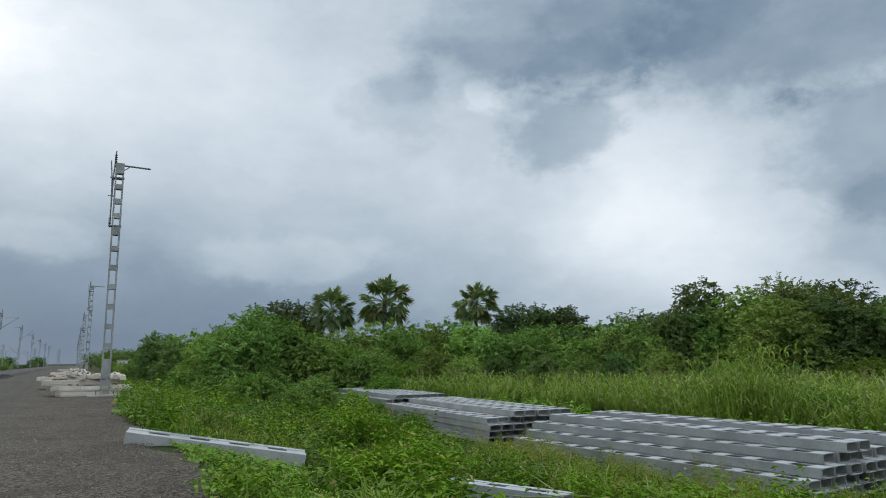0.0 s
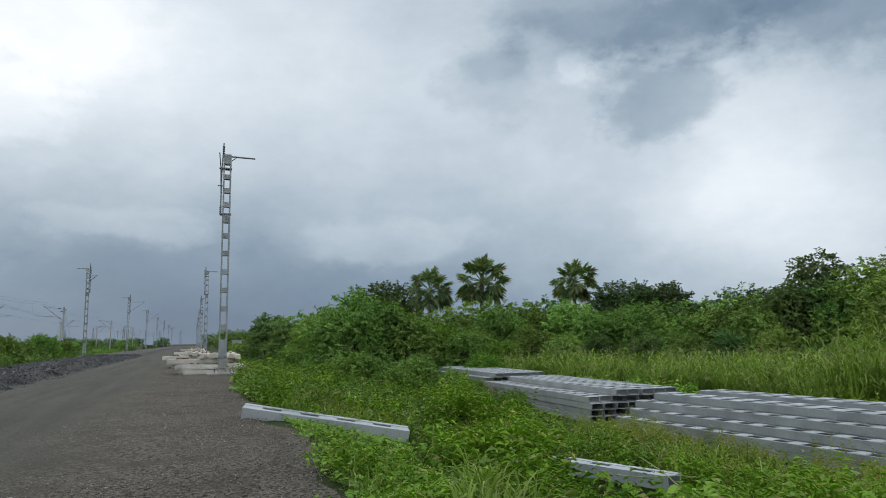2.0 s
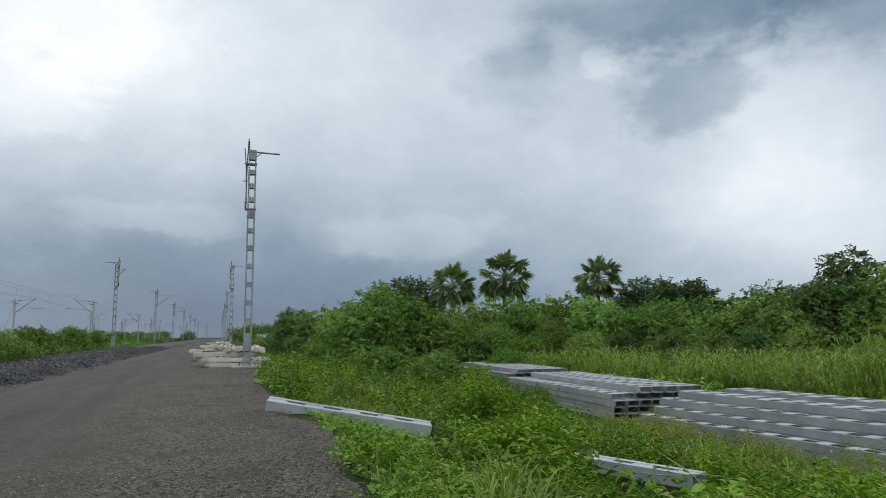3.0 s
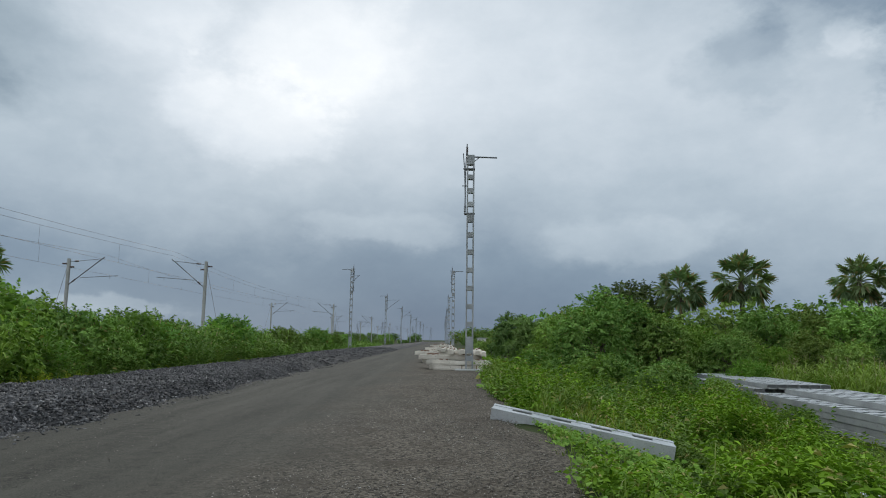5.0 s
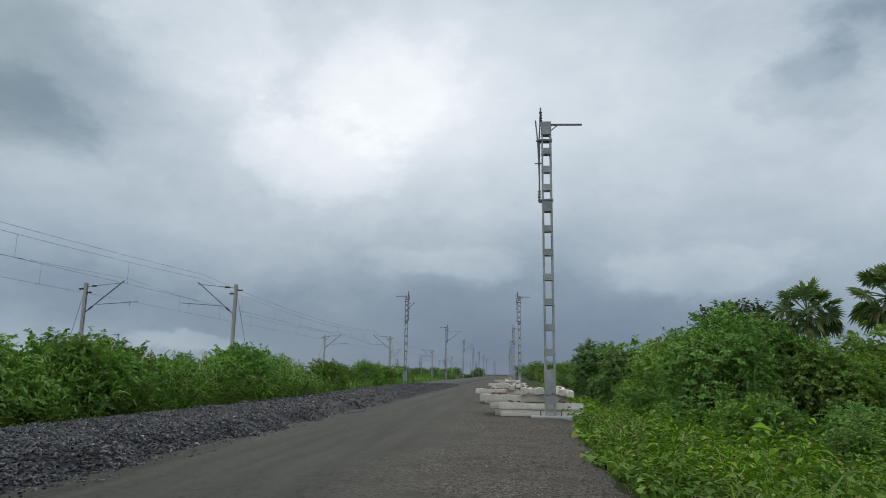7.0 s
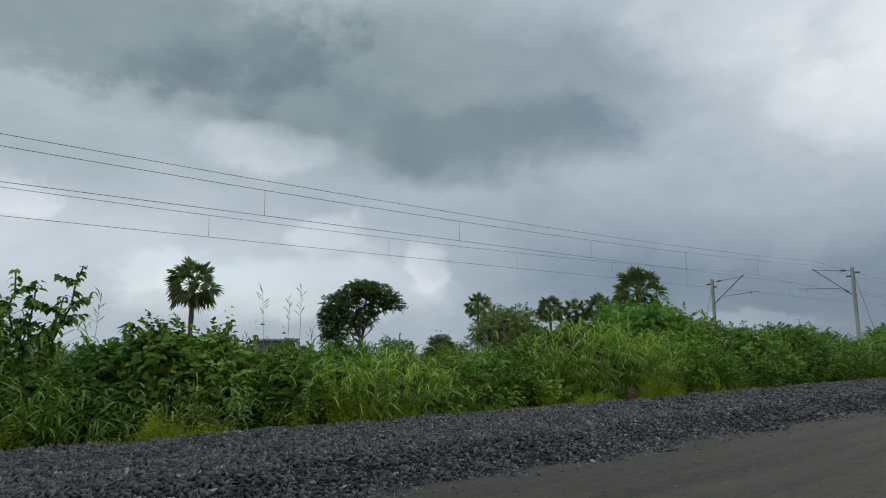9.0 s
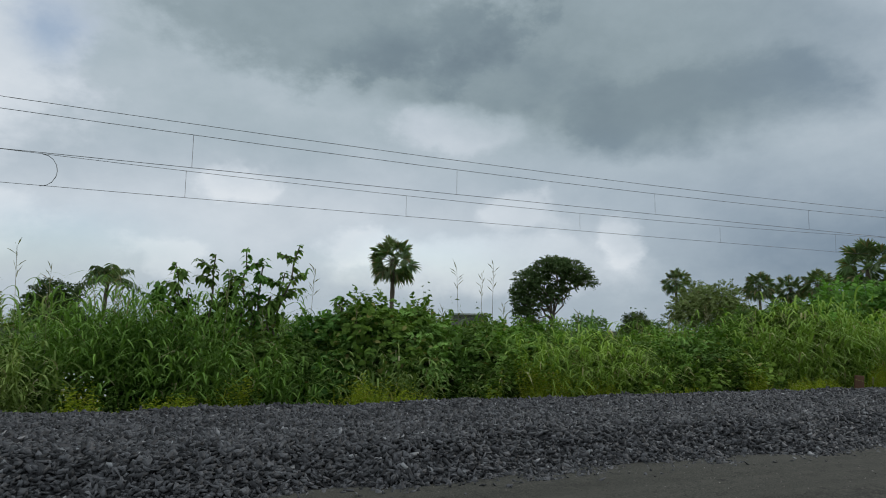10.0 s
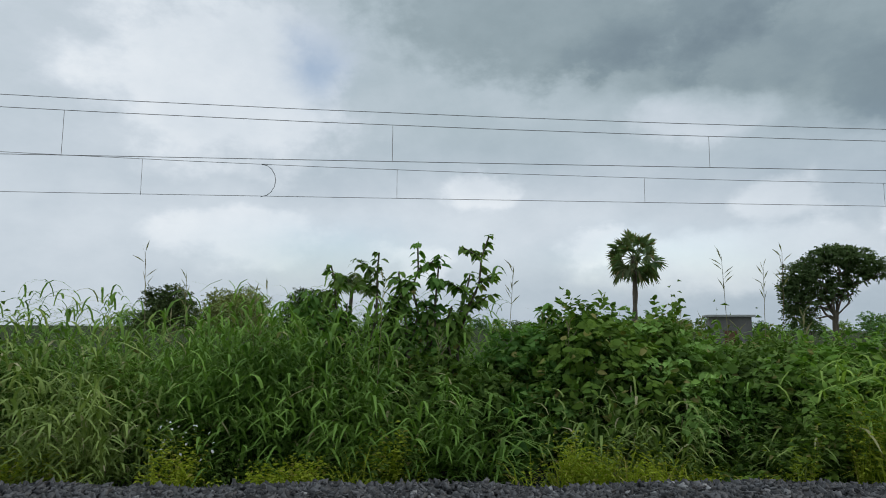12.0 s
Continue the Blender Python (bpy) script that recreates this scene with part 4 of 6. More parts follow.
def spreading_tree(seed):
    """A broad tree with a layered, flat-topped crown, lower and darker on its -x side."""
    rng = np.random.default_rng(seed)
    top = base("tree", pose(0, 0, -200), "large dark spreading tree with a flat layered crown", "tree")
    tiers = [(-3.9, 0, 4.6, 1.2, 1.1), (-3.6, 0.4, 6.0, 1.5, 1.0), (-3.2, 0, 7.4, 1.4, 0.9), (-1.6, 0.8, 8.3, 1.6, 0.8), (-1.4, -0.6, 6.9, 1.3, 0.8), (0.4, 0, 9.2, 2.0, 0.8),
             (1.9, -0.8, 8.9, 1.7, 0.7), (3.4, 0.4, 8.2, 1.5, 0.6), (4.7, 0, 7.3, 1.0, 0.45), (2.2, 0.6, 7.2, 1.4, 0.7), (0.6, 0, 5.8, 1.2, 0.8), (-1.6, 0, 4.8, 1.3, 0.9), (-3.4, 0, 3.2, 1.3, 1.0)]
    lobes = [((x * 0.88, y, z), (r, r, flat)) for x, y, z, r, flat in tiers]
    fork = np.array([0.2, 0, 3.6])
    runs = [limb(rng, (0, 0, -0.3), fork, 0.36, 0.26)]
    runs += [limb(rng, fork * rng.uniform(0.7, 1.0), c, 0.13, 0.04, 6, 0.5) for c, r in lobes]
    part("trunk", tubes("trunk", runs, M_BARK, 6), top)
    part("crown", raw_mesh("crown", *leafy_crown(rng, lobes, 1600, 11, 0.27, 0.6, 0.3, leaves), M_TREE_LEAF), top)
    return top


def sink(ob):
    """Where a thing stands on the ground."""
    return float(ground_z(ob[0], ob[1]))


SHRUB = "dense green feathery shrub in the roadside thicket"
shrubs = [
    woody("shrub", 21, 4.6, 5.2, 0.5, 27, 1050, 11, 0.16, 0.42, M_LEAF, SHRUB, "shrub", lobe=0.155),
    woody("shrub", 22, 4.2, 4.6, 0.4, 25, 950, 11, 0.155, 0.4, M_LEAF, SHRUB, "shrub", lobe=0.16),
    woody("shrub", 23, 3.8, 5.2, 0.3, 25, 950, 11, 0.155, 0.4, M_LEAF_LIGHT, "light green leafy shrub in the thicket", "shrub", lobe=0.155),
    woody("shrub", 24, 5.0, 4.2, 0.6, 24, 900, 11, 0.17, 0.42, M_FAR_LEAF, "dark green leafy shrub in the thicket", "shrub", lobe=0.16),
]
far_shrubs = [
    woody("shrub", 25, 4.6, 5.2, 0.6, 12, 210, 7, 0.38, 0.6, M_LEAF, "green shrub in a far hedge", "shrub", inner=0.2),
    woody("shrub", 26, 4.2, 5.6, 0.6, 12, 210, 7, 0.38, 0.6, M_FAR_LEAF, "dark green shrub in a far hedge", "shrub", inner=0.2),
]
trees = [
    woody("tree", 31, 6.6, 6.5, 1.6, 16, 800, 11, 0.28, 0.7, M_TREE_LEAF, "dark green broad-leaved tree behind the thicket", "tree"),
    woody("tree", 32, 7.4, 8.0, 1.8, 20, 1050, 11, 0.24, 0.7, M_OLIVE_LEAF, "tall spreading olive-green tree behind the thicket", "tree"),
    woody("tree", 33, 6.2, 5.0, 2.2, 9, 330, 10, 0.26, 0.8, M_FAR_LEAF, "thin-crowned dark tree with open branches", "tree", 0.8, 0.0),
    spreading_tree(34),
    # olive leaves here put the distance haze into the tree's colour
    woody("tree", 35, 6.5, 8.2, 1.4, 18, 1300, 11, 0.26, 0.8, M_OLIVE_LEAF, "rounded feathery tree in the fields, leaf colour paled for haze", "tree", 0.9, 0.2),
    woody("tree", 36, 7.0, 4.2, 3.6, 9, 300, 10, 0.26, 0.6, M_TREE_LEAF, "dark tree with a small open crown on bare limbs", "tree", 0.7, 0.0),
]
THICKET = "thicket beside the road"


def plant(ob, az_deg, dist, size=1.0, turn=0.0, z=None, group=""):
    """Puts a copy on the ground at a heading and a distance from the road's standing point."""
    x, y = dist * math.sin(radians(az_deg)), dist * math.cos(radians(az_deg))
    g = sink((x, y)) if z is None else z
    return put(ob, x, y, g, size, turn, group)


def put(ob, x, y, z, size=1.0, turn=0.0, group="", tall=1.0):
    c = copy_thing(ob, pose(x, y, z, 0, 0, turn) @ Matrix.Diagonal((size, size, size * tall, 1)))
    return tagged(c, group=group)


rng_v = np.random.default_rng(77)


def discard(things):
    """Takes away the patterns from which copies were made."""
    for ob in things:
        for o in (*ob.children_recursive, ob):
            bpy.data.objects.remove(o)


# the thicket: heading, distance, height
HEDGE_BY_ROAD = [
    (5.9, 50, 3.7, 3), (7.3, 46, 3.5, 3), (8.6, 42, 3.2, 1), (10.0, 38, 3.2, 0), (11.8, 36, 3.7, 0), (13.6, 35, 4.1, 0), (15.4, 36, 4.2, 1),
    (17.4, 38, 3.3, 1), (19.4, 40, 2.6, 2), (21.2, 42, 2.9, 2), (23.2, 43, 3.0, 1), (25.2, 44, 3.2, 0), (27.2, 44, 3.9, 0), (29.2, 44, 4.0, 1),
    (31.2, 45, 3.9, 0), (33.2, 45, 3.7, 1), (35.2, 45, 3.5, 0),
]
HEDGE_BEHIND_STACKS = [
    (37.2, 45, 3.6, 0), (39.2, 45, 3.5, 1), (41.2, 44, 3.7, 0), (43.2, 44, 3.9, 0), (45.2, 43, 4.1, 1), (47.2, 42, 3.9, 3), (49.2, 41, 4.3, 3),
    (51.2, 40, 4.5, 0), (53.4, 40, 4.8, 0), (55.6, 40, 4.7, 0), (57.8, 40, 4.4, 3), (60.0, 40, 4.2, 3), (62.2, 40, 3.9, 0), (64.6, 40, 3.8, 3),
    (67.0, 40, 3.8, 0), (70, 40, 3.8, 1),
]
SHRUB_H = (4.6, 4.2, 3.8, 5.0)
for a, d, h, k in itertools.chain(HEDGE_BY_ROAD, HEDGE_BEHIND_STACKS):
    d += rng_v.uniform(-2.5, 3.0)
    plant(shrubs[k], a, d, (h + 0.62) * rng_v.uniform(0.82, 1.12) / SHRUB_H[k], rng_v.uniform(0, 360), None, THICKET)
for k in range(34):
    a = 9 + k * 1.75
    plant(far_shrubs[k % 2], a, 49 + rng_v.uniform(-2, 3), rng_v.uniform(0.82, 1.0), rng_v.uniform(0, 360), None, THICKET)
for a, d, s, k in ((15.3, 56, 0.98, 0), (35.2, 54, 0.9, 0), (38.6, 55, 0.88, 0), (37.2, 58, 0.86, 0), (43.6, 53, 0.9, 2), (45.7, 54, 0.76, 0), (49.4, 46, 1.0, 5), (55.4, 46, 0.85, 1), (57.4, 46, 0.82, 1), (58.6, 52, 1.0, 0), (62.4, 50, 0.8, 0), (64.5, 48, 0.7, 1), (68, 46, 0.7, 1)):
    plant(trees[k], a, d, s, rng_v.uniform(0, 360), None, "trees behind the thicket")
for k in range(17):
    plant(shrubs[int(rng_v.integers(4))], 19 + k * 3.0 + rng_v.uniform(-1, 1), rng_v.uniform(36, 40), rng_v.uniform(0.42, 0.62), rng_v.uniform(0, 360), None, THICKET)
# low shrubs before the thicket and round the far stack
for x, y, s, k in ((13.3, 30.5, 0.42, 2), (14.2, 27.0, 0.3, 2), (9.2, 21.8, 0.2, 1), (9.0, 23.2, 0.24, 0), (9.6, 23.6, 0.2, 2), (18.5, 15.0, 0.34, 2), (19.5, 12.5, 0.3, 2), (21.0, 13.0, 0.3, 2)):
    put(shrubs[k], x, y, sink((x, y)), s, rng_v.uniform(0, 360))


def fan_palm(name, seed, height, crown, label):
    """A palmyra: ringed trunk, stiff round fan leaves on long stalks, hanging dead ones below."""
    rng = np.random.default_rng(seed)
    top = base(name, pose(0, 0, -200), label, "palm tree")
    zs = np.linspace(-6.0, height - crown * 0.42, 24)
    part("trunk", tubes("trunk", [(np.stack([0.05 * np.sin(zs), 0.04 * np.cos(zs), zs], -1), 0.2 + 0.025 * np.cos(zs * 9) + 0.06 * (zs < 0.6))], M_BARK, 10), top)
    heart = np.array([0, 0, height - crown * 0.46])
    for k in range(27):
        a = k * 2.39996 + rng.uniform(-0.2, 0.2)
        e = math.radians(80 - 138 * (k / 26) ** 0.8 + rng.uniform(-6, 6))
        way = np.array([math.cos(a) * math.cos(e), math.sin(a) * math.cos(e), math.sin(e)])
        stalk = crown * rng.uniform(0.26, 0.34)
        hub = heart + way * stalk
        stem = tube_arrays([heart, heart + way * stalk * 0.5 + [0, 0, 0.03], hub], np.array([0.05, 0.04, 0.028]), 4)
        level = unit(np.cross(way, [0, 0, 1.0]))
        tilt = rng.uniform(-1.1, 1.1)
        side = level * math.cos(tilt) + np.cross(level, way) * math.sin(tilt)
        R = crown * rng.uniform(0.18, 0.22)
        ang = np.linspace(-2.3, 2.3, 21)
        dirs = unit(np.cos(ang)[:, None] * way + np.sin(ang)[:, None] * side + rng.normal(size=(21, 3)) * 0.05)
        pts, quads = leaves(np.repeat(hub[None], 21, 0), dirs, R * (0.8 + 0.25 * np.cos(ang / 1.6)), R * 0.24, rng, 0.14 if e > -0.3 else 0.35)
        tri = np.concatenate([stem[1][:, [0, 1, 2]], stem[1][:, [0, 2, 3]]])
        v, f = join_arrays([(stem[0], tri), (pts, quads)])
        part("fan_leaf", raw_mesh("fan_leaf", v, f, M_PALM), top)
    return top


PALM = "palmyra palm with stiff round fan leaves and a grey trunk"
palms = [fan_palm("palm_tree", 41, 8.0, 5.0, PALM), fan_palm("palm_tree", 42, 8.0, 5.0, PALM)]
PALMS = "palmyra palms"
for a, d, top_z, c, k in ((19.15, 55, 7.3, 0.86, 0), (23.6, 55, 8.3, 0.98, 1), (31.35, 57, 7.85, 0.84, 1),
                          (-71.3, 52, 8.4, 0.84, 0), (-34.5, 48, 7.2, 0.8, 0), (-47.8, 92, 9.6, 0.8, 1), (-41.7, 74, 7.5, 0.68, 0), (-39.6, 76, 7.3, 0.66, 1), (-37.8, 75, 7.7, 0.7, 0)):
    plant(palms[k], a, d, c, rng_v.uniform(0, 360), top_z - 8.0 * c, PALMS)


# fields beyond the working line
for a, d, s, k in ((-45.3, 88, 1.16, 4), (-51.0, 95, 0.6, 0), (-103.0, 75, 0.86, 4), (-107.5, 70, 0.8, 0), (-64.5, 110, 0.55, 0), (-40, 80, 0.72, 0), (-36.2, 78, 0.7, 0), (-43, 95, 0.7, 0), (-97.0, 62, 0.72, 0), (-68.0, 120, 0.55, 4), (-76, 130, 0.5, 0), (-88, 120, 0.5, 4)):
    plant(trees[k], a, d, s, rng_v.uniform(0, 360), None, "trees in the far fields")
plant(trees[3], -57.8, 88, 1.1, 58, None, "trees in the far fields")
for k in range(70):
    a = -112 + k * 1.62 + rng_v.uniform(-0.6, 0.6)
    if -12 < a < 5:
        continue
    plant(far_shrubs[k % 2], a, 170 + rng_v.uniform(-30, 60), rng_v.uniform(0.8, 1.3), rng_v.uniform(0, 360), -0.6, "far hedges")
for k in range(26):
    put(far_shrubs[k % 2], rng_v.uniform(5, 60), 330 + rng_v.uniform(-60, 120), -0.8, rng_v.uniform(1.2, 1.9), rng_v.uniform(0, 360), "far hedges")
    put(far_shrubs[k % 2], -14 - rng_v.uniform(0, 60), 330 + rng_v.uniform(-60, 160), -0.4, rng_v.uniform(0.8, 1.3), rng_v.uniform(0, 360), "far hedges")


def feather_palm(seed):
    """A coconut palm: drooping feathered fronds."""
    rng = np.random.default_rng(seed)
    top = base("coconut_palm", pose(0, 0, -200), "coconut palm with drooping feathered fronds", "palm tree")
    part("trunk", tubes("trunk", [([(0, 0, -0.3), (0.1, 0, 2), (0.25, 0.1, 4.2)], np.array([0.18, 0.13, 0.11]))], M_BARK, 8), top)
    heart = np.array([0.25, 0.1, 4.2])
    for k in range(13):
        a, e = k * 2.4, math.radians(rng.uniform(0, 70))
        s = np.linspace(0, 1, 9)
        reach = 2.0 * rng.uniform(0.8, 1.1)
        p = heart + np.stack([np.cos(a) * math.cos(e) * reach * s, np.sin(a) * math.cos(e) * reach * s, math.sin(e) * reach * s - 0.9 * s**2], -1)
        rib = tube_arrays(p, np.linspace(0.03, 0.008, 9), 4)
        at = np.repeat(p[1:], 6, 0) + rng.normal(size=(48, 3)) * 0.05
        side = np.array([-math.sin(a), math.cos(a), 0])
        along = side * np.where(np.arange(48) % 2 == 0, 1, -1)[:, None] + [0, 0, -0.5] + rng.normal(size=(48, 3)) * 0.15
        pts, tri = leaves(at, along, 0.55, 0.06, rng, 0.3)
        rt = np.concatenate([rib[1][:, [0, 1, 2]], rib[1][:, [0, 2, 3]]])
        part("frond", raw_mesh("frond", *join_arrays([(rib[0], rt), (pts, tri)]), M_PALM), top)
    return top


coco = feather_palm(51)
plant(coco, -93.7, 58, 1.25, 20, None)


# ---- tall grass, weeds and bushes ----
def tufts(rng, xy, per, height, reach, width, segments=4, z=None):
    """Clumps of arching blades round given places."""
    n = len(xy) * per
    off = rng.normal(size=(n, 2)) * 0.1 * max(height, 0.5)
    root = np.repeat(xy, per, 0) + off
    way = np.arctan2(off[:, 1], off[:, 0]) + rng.normal(0, 0.7, n)
    zz = ground_z(root[:, 0], root[:, 1]) if z is None else np.full(n, z)
    h = np.repeat(rng.uniform(0.75, 1.15, len(xy)), per) * height * rng.uniform(0.45, 1.1, n)
    return blades(np.column_stack([root, zz]), way, h, reach * h * rng.uniform(0.25, 1.2, n), width * rng.uniform(0.6, 1.3, n), rng, segments)


def canes(rng, xy, height, leaf, width, per=7, segments=5, keep_z=0.2):
    """Cane grass: leaning stalks with long leaves that arch out and droop, from the foot to the top."""
    n = len(xy)
    z0 = ground_z(xy[:, 0], xy[:, 1])
    h = height * rng.uniform(0.68, 1.02, n)
    lean = rng.normal(size=(n, 2)) * 0.1 * h[:, None]
    foot = np.column_stack([xy, z0])
    head = foot + np.column_stack([lean, h])
    side = np.array([0.006, 0, 0])
    stalk = np.stack([foot - side, foot + side, head], 1).reshape(-1, 3)
    s = np.clip((np.arange(per) + 1.0) / per + rng.normal(size=(n, per)) * 0.05, keep_z, 1.0)
    root = (foot[:, None] + (head - foot)[:, None] * s[..., None]).reshape(-1, 3)
    m = n * per
    L = leaf * rng.uniform(0.6, 1.25, m)
    rise = L * rng.uniform(0.22, 0.6, m)
    v, f = blades(root, rng.uniform(0, 2 * np.pi, m), rise, L * rng.uniform(0.42, 0.8, m), width * rng.uniform(0.7, 1.3, m), rng, segments)
    return join_arrays([(v, f), (stalk, np.arange(len(stalk)).reshape(-1, 3))])


def scatter(rng, n, xr, yr, keep=None):
    xy = np.column_stack([rng.uniform(*xr, n), rng.uniform(*yr, n)])
    return xy if keep is None else xy[keep(xy[:, 0], xy[:, 1])]


def weeds(rng, xy, per, height, leaf, spread=0.22, slim=0.5, shape=leaves):
    """Leafy plants: several stems each, with leaves all the way up."""
    n = len(xy)
    h = height * rng.uniform(0.5, 1.2, n) * (0.75 + 0.55 * lumps(xy[:, 0], xy[:, 1], 0.7, seed=7))
    stems, k = 4, max(2, per // 4)
    a = rng.uniform(0, 2 * np.pi, (n, stems))
    s = (np.arange(k) + 1.0) / k
    lean = spread * rng.uniform(0.3, 1.2, (n, stems))
    z0 = ground_z(xy[:, 0], xy[:, 1])
    px = xy[:, 0, None, None] + np.cos(a)[..., None] * lean[..., None] * s
    py = xy[:, 1, None, None] + np.sin(a)[..., None] * lean[..., None] * s
    pz = z0[:, None, None] + (h[:, None] * rng.uniform(0.6, 1.0, (n, stems)))[..., None] * s
    at = np.stack([px, py, pz], -1).reshape(-1, 3)
    m = len(at)
    b = rng.uniform(0, 2 * np.pi, m)
    along = np.stack([np.cos(b), np.sin(b), rng.uniform(-0.2, 0.7, m)], -1)
    size = leaf * rng.uniform(0.5, 1.3, m)
    foot = np.repeat(np.column_stack([xy, z0]), stems, 0)
    head = np.stack([px[..., -1], py[..., -1], pz[..., -1]], -1).reshape(-1, 3)
    thick = np.array([0.004 + 0.03 * leaf, 0, 0])
    cane = np.stack([foot - thick, foot + thick, head], 1).reshape(-1, 3)
    return join_arrays([shape(at, along, size, size * slim, rng, 0.3), (cane, np.arange(len(cane)).reshape(-1, 3))])


def clumps(rng, n, xr, yr, keep, plants, radius):
    """Places in clusters: a few plants round each of n centres."""
    c = scatter(rng, n, xr, yr, keep)
    xy = np.repeat(c, plants, 0) + rng.normal(size=(len(c) * plants, 2)) * radius
    return xy[keep(xy[:, 0], xy[:, 1])]


def stuff(name, arrays, mat, label, category):
    return tagged(new(name, raw_mesh(name, *arrays, mat)), label, category, kind="stuff")


def off_things(x, y):
    """Keeps weeds off the stacks."""
    front = (x > 8.5 + 0.0 * y) & (x < 13.4) & (y > 6.3) & (y < 14.6)
    mid = (x > 7.7 + 0.1 * (y - 14)) & (x < 12.9) & (y > 12.8) & (y < 22.6)
    far = (x > 10.9) & (x < 14.2) & (y > 24.4) & (y < 32.6)
    s = (x - 0.86) * 0.978 - (y - 12.95) * 0.208
    q = (x - 0.86) * 0.208 + (y - 12.95) * 0.978
    single = (s > -0.3) & (s < 3.3) & (q > -2.9) & (q < 0.3)
    s2 = (x - 5.2) * 0.375 - (y - 9.85) * 0.927
    q2 = (x - 5.2) * 0.927 + (y - 9.85) * 0.375
    pile_foot = (x < 2.9) & (y > 29.5) & (y < 36.0)
    short = (s2 > -0.1) & (s2 < 3.2) & (q2 > -1.7) & (q2 < 0.3)
    return ~(front | mid | far | single | short | pile_foot)


rg = np.random.default_rng(5)
edge = lambda x, y: (x > road_edge(y) + 0.02) & off_things(x, y)
# right of the road
near_steel = lambda x, y: (x > road_edge(y)) & ~((x > 9.5) & (x < 12.9) & (y > 6.3) & (y < 22.6))
open_view = lambda x, y: edge(x, y) & ((np.arctan2(x, y) > 0.345) | (y > 12.8))
beyond = lambda x, y: ~((x > 9.6) & (x < 12.9) & (y > 6.45))
stuff("low_grass", join_arrays([
    tufts(rg, scatter(rg, 420, (9.0, 17), (3.5, 7.6), beyond), 12, 0.45, 0.9, 0.014, segments=3),
    tufts(rg, scatter(rg, 160, (12.7, 13.6), (6.5, 14.5)), 12, 0.6, 0.9, 0.014, segments=3),
    tufts(rg, scatter(rg, 1300, (1.3, 13), (3.5, 20), edge), 10, 0.34, 0.9, 0.012, segments=3),
    tufts(rg, scatter(rg, 300, (2.6, 7.5), (6.0, 13.2), lambda x, y: ~off_things(x, y)), 9, 0.1, 0.9, 0.012, segments=3),
    tufts(rg, scatter(rg, 700, (7.2, 9.6), (5.5, 22), near_steel), 9, 0.26, 0.9, 0.012, segments=3),
    tufts(rg, scatter(rg, 900, (1.35, 16), (-9, 3.6), edge), 9, 0.4, 0.9, 0.02, segments=2),
    tufts(rg, clumps(rg, 130, (1.8, 9.5), (4, 16), open_view, 4, 0.18), 24, 0.68, 1.0, 0.016, segments=5),
    tufts(rg, scatter(rg, 3300, (1.3, 24), (18, 44), edge), 7, 0.5, 0.7, 0.022, segments=2),
    tufts(rg, clumps(rg, 120, (1.8, 9), (15, 40), edge, 4, 0.3), 20, 0.95, 0.9, 0.022, segments=4),
    tufts(rg, scatter(rg, 600, (1.25, 2.0), (3.5, 60), lambda x, y: (x > road_edge(y) - 0.08) & ~((y > 11.6) & (y < 13.6)) & ~((y > 29) & (y < 36))), 7, 0.24, 0.8, 0.012, segments=2),
]), M_GRASS, "short bright green grass covering the low field", "grass")
stuff("leafy_weeds", join_arrays([
    weeds(rg, scatter(rg, 700, (1.4, 9.3), (4.0, 14), edge), 36, 0.36, 0.07, 0.2, 0.45),
    weeds(rg, clumps(rg, 75, (2.4, 7.6), (4.2, 12), open_view, 9, 0.22), 64, 0.85, 0.1, 0.26, 0.4),
    weeds(rg, clumps(rg, 60, (1.6, 8.8), (4.2, 14), edge, 8, 0.22), 44, 0.45, 0.085, 0.25, 0.5),
    weeds(rg, scatter(rg, 420, (9.2, 17.0), (3.5, 7.4), beyond), 36, 0.5, 0.09, 0.24, 0.45),
    weeds(rg, scatter(rg, 200, (12.75, 15.5), (6.5, 14.0)), 40, 0.8, 0.1, 0.3, 0.45),
    weeds(rg, clumps(rg, 26, (3.4, 5.2), (6.0, 9.0), edge, 9, 0.18), 70, 0.95, 0.12, 0.24, 0.4),
    weeds(rg, clumps(rg, 26, (3.6, 7.4), (13.2, 18), edge, 10, 0.3), 64, 1.0, 0.12, 0.3, 0.4),
    weeds(rg, scatter(rg, 900, (1.4, 10.8), (13, 30), edge), 24, 0.5, 0.1, 0.3, 0.45),
    weeds(rg, clumps(rg, 110, (1.8, 8.2), (13, 32), edge, 9, 0.36), 56, 1.1, 0.12, 0.36, 0.42),
    weeds(rg, scatter(rg, 1000, (1.4, 6.5), (28, 60), edge), 24, 0.85, 0.16, 0.35),
    weeds(rg, scatter(np.random.default_rng(8), 900, (1.4, 9.3), (-6, 4.2), edge), 28, 0.36, 0.08, 0.22, 0.45),
]), M_WEED, "bright green leafy weeds growing over the field", "weeds")
stuff("dark_weeds", join_arrays([
    weeds(rg, clumps(rg, 45, (2.2, 8.0), (4.5, 14), edge, 8, 0.25), 50, 0.6, 0.1, 0.28, 0.5),
    weeds(rg, clumps(rg, 80, (1.8, 8.4), (14, 34), edge, 9, 0.4), 46, 1.0, 0.13, 0.4, 0.5),
]), M_LEAF, "darker green bushy weeds among the grass", "weeds")
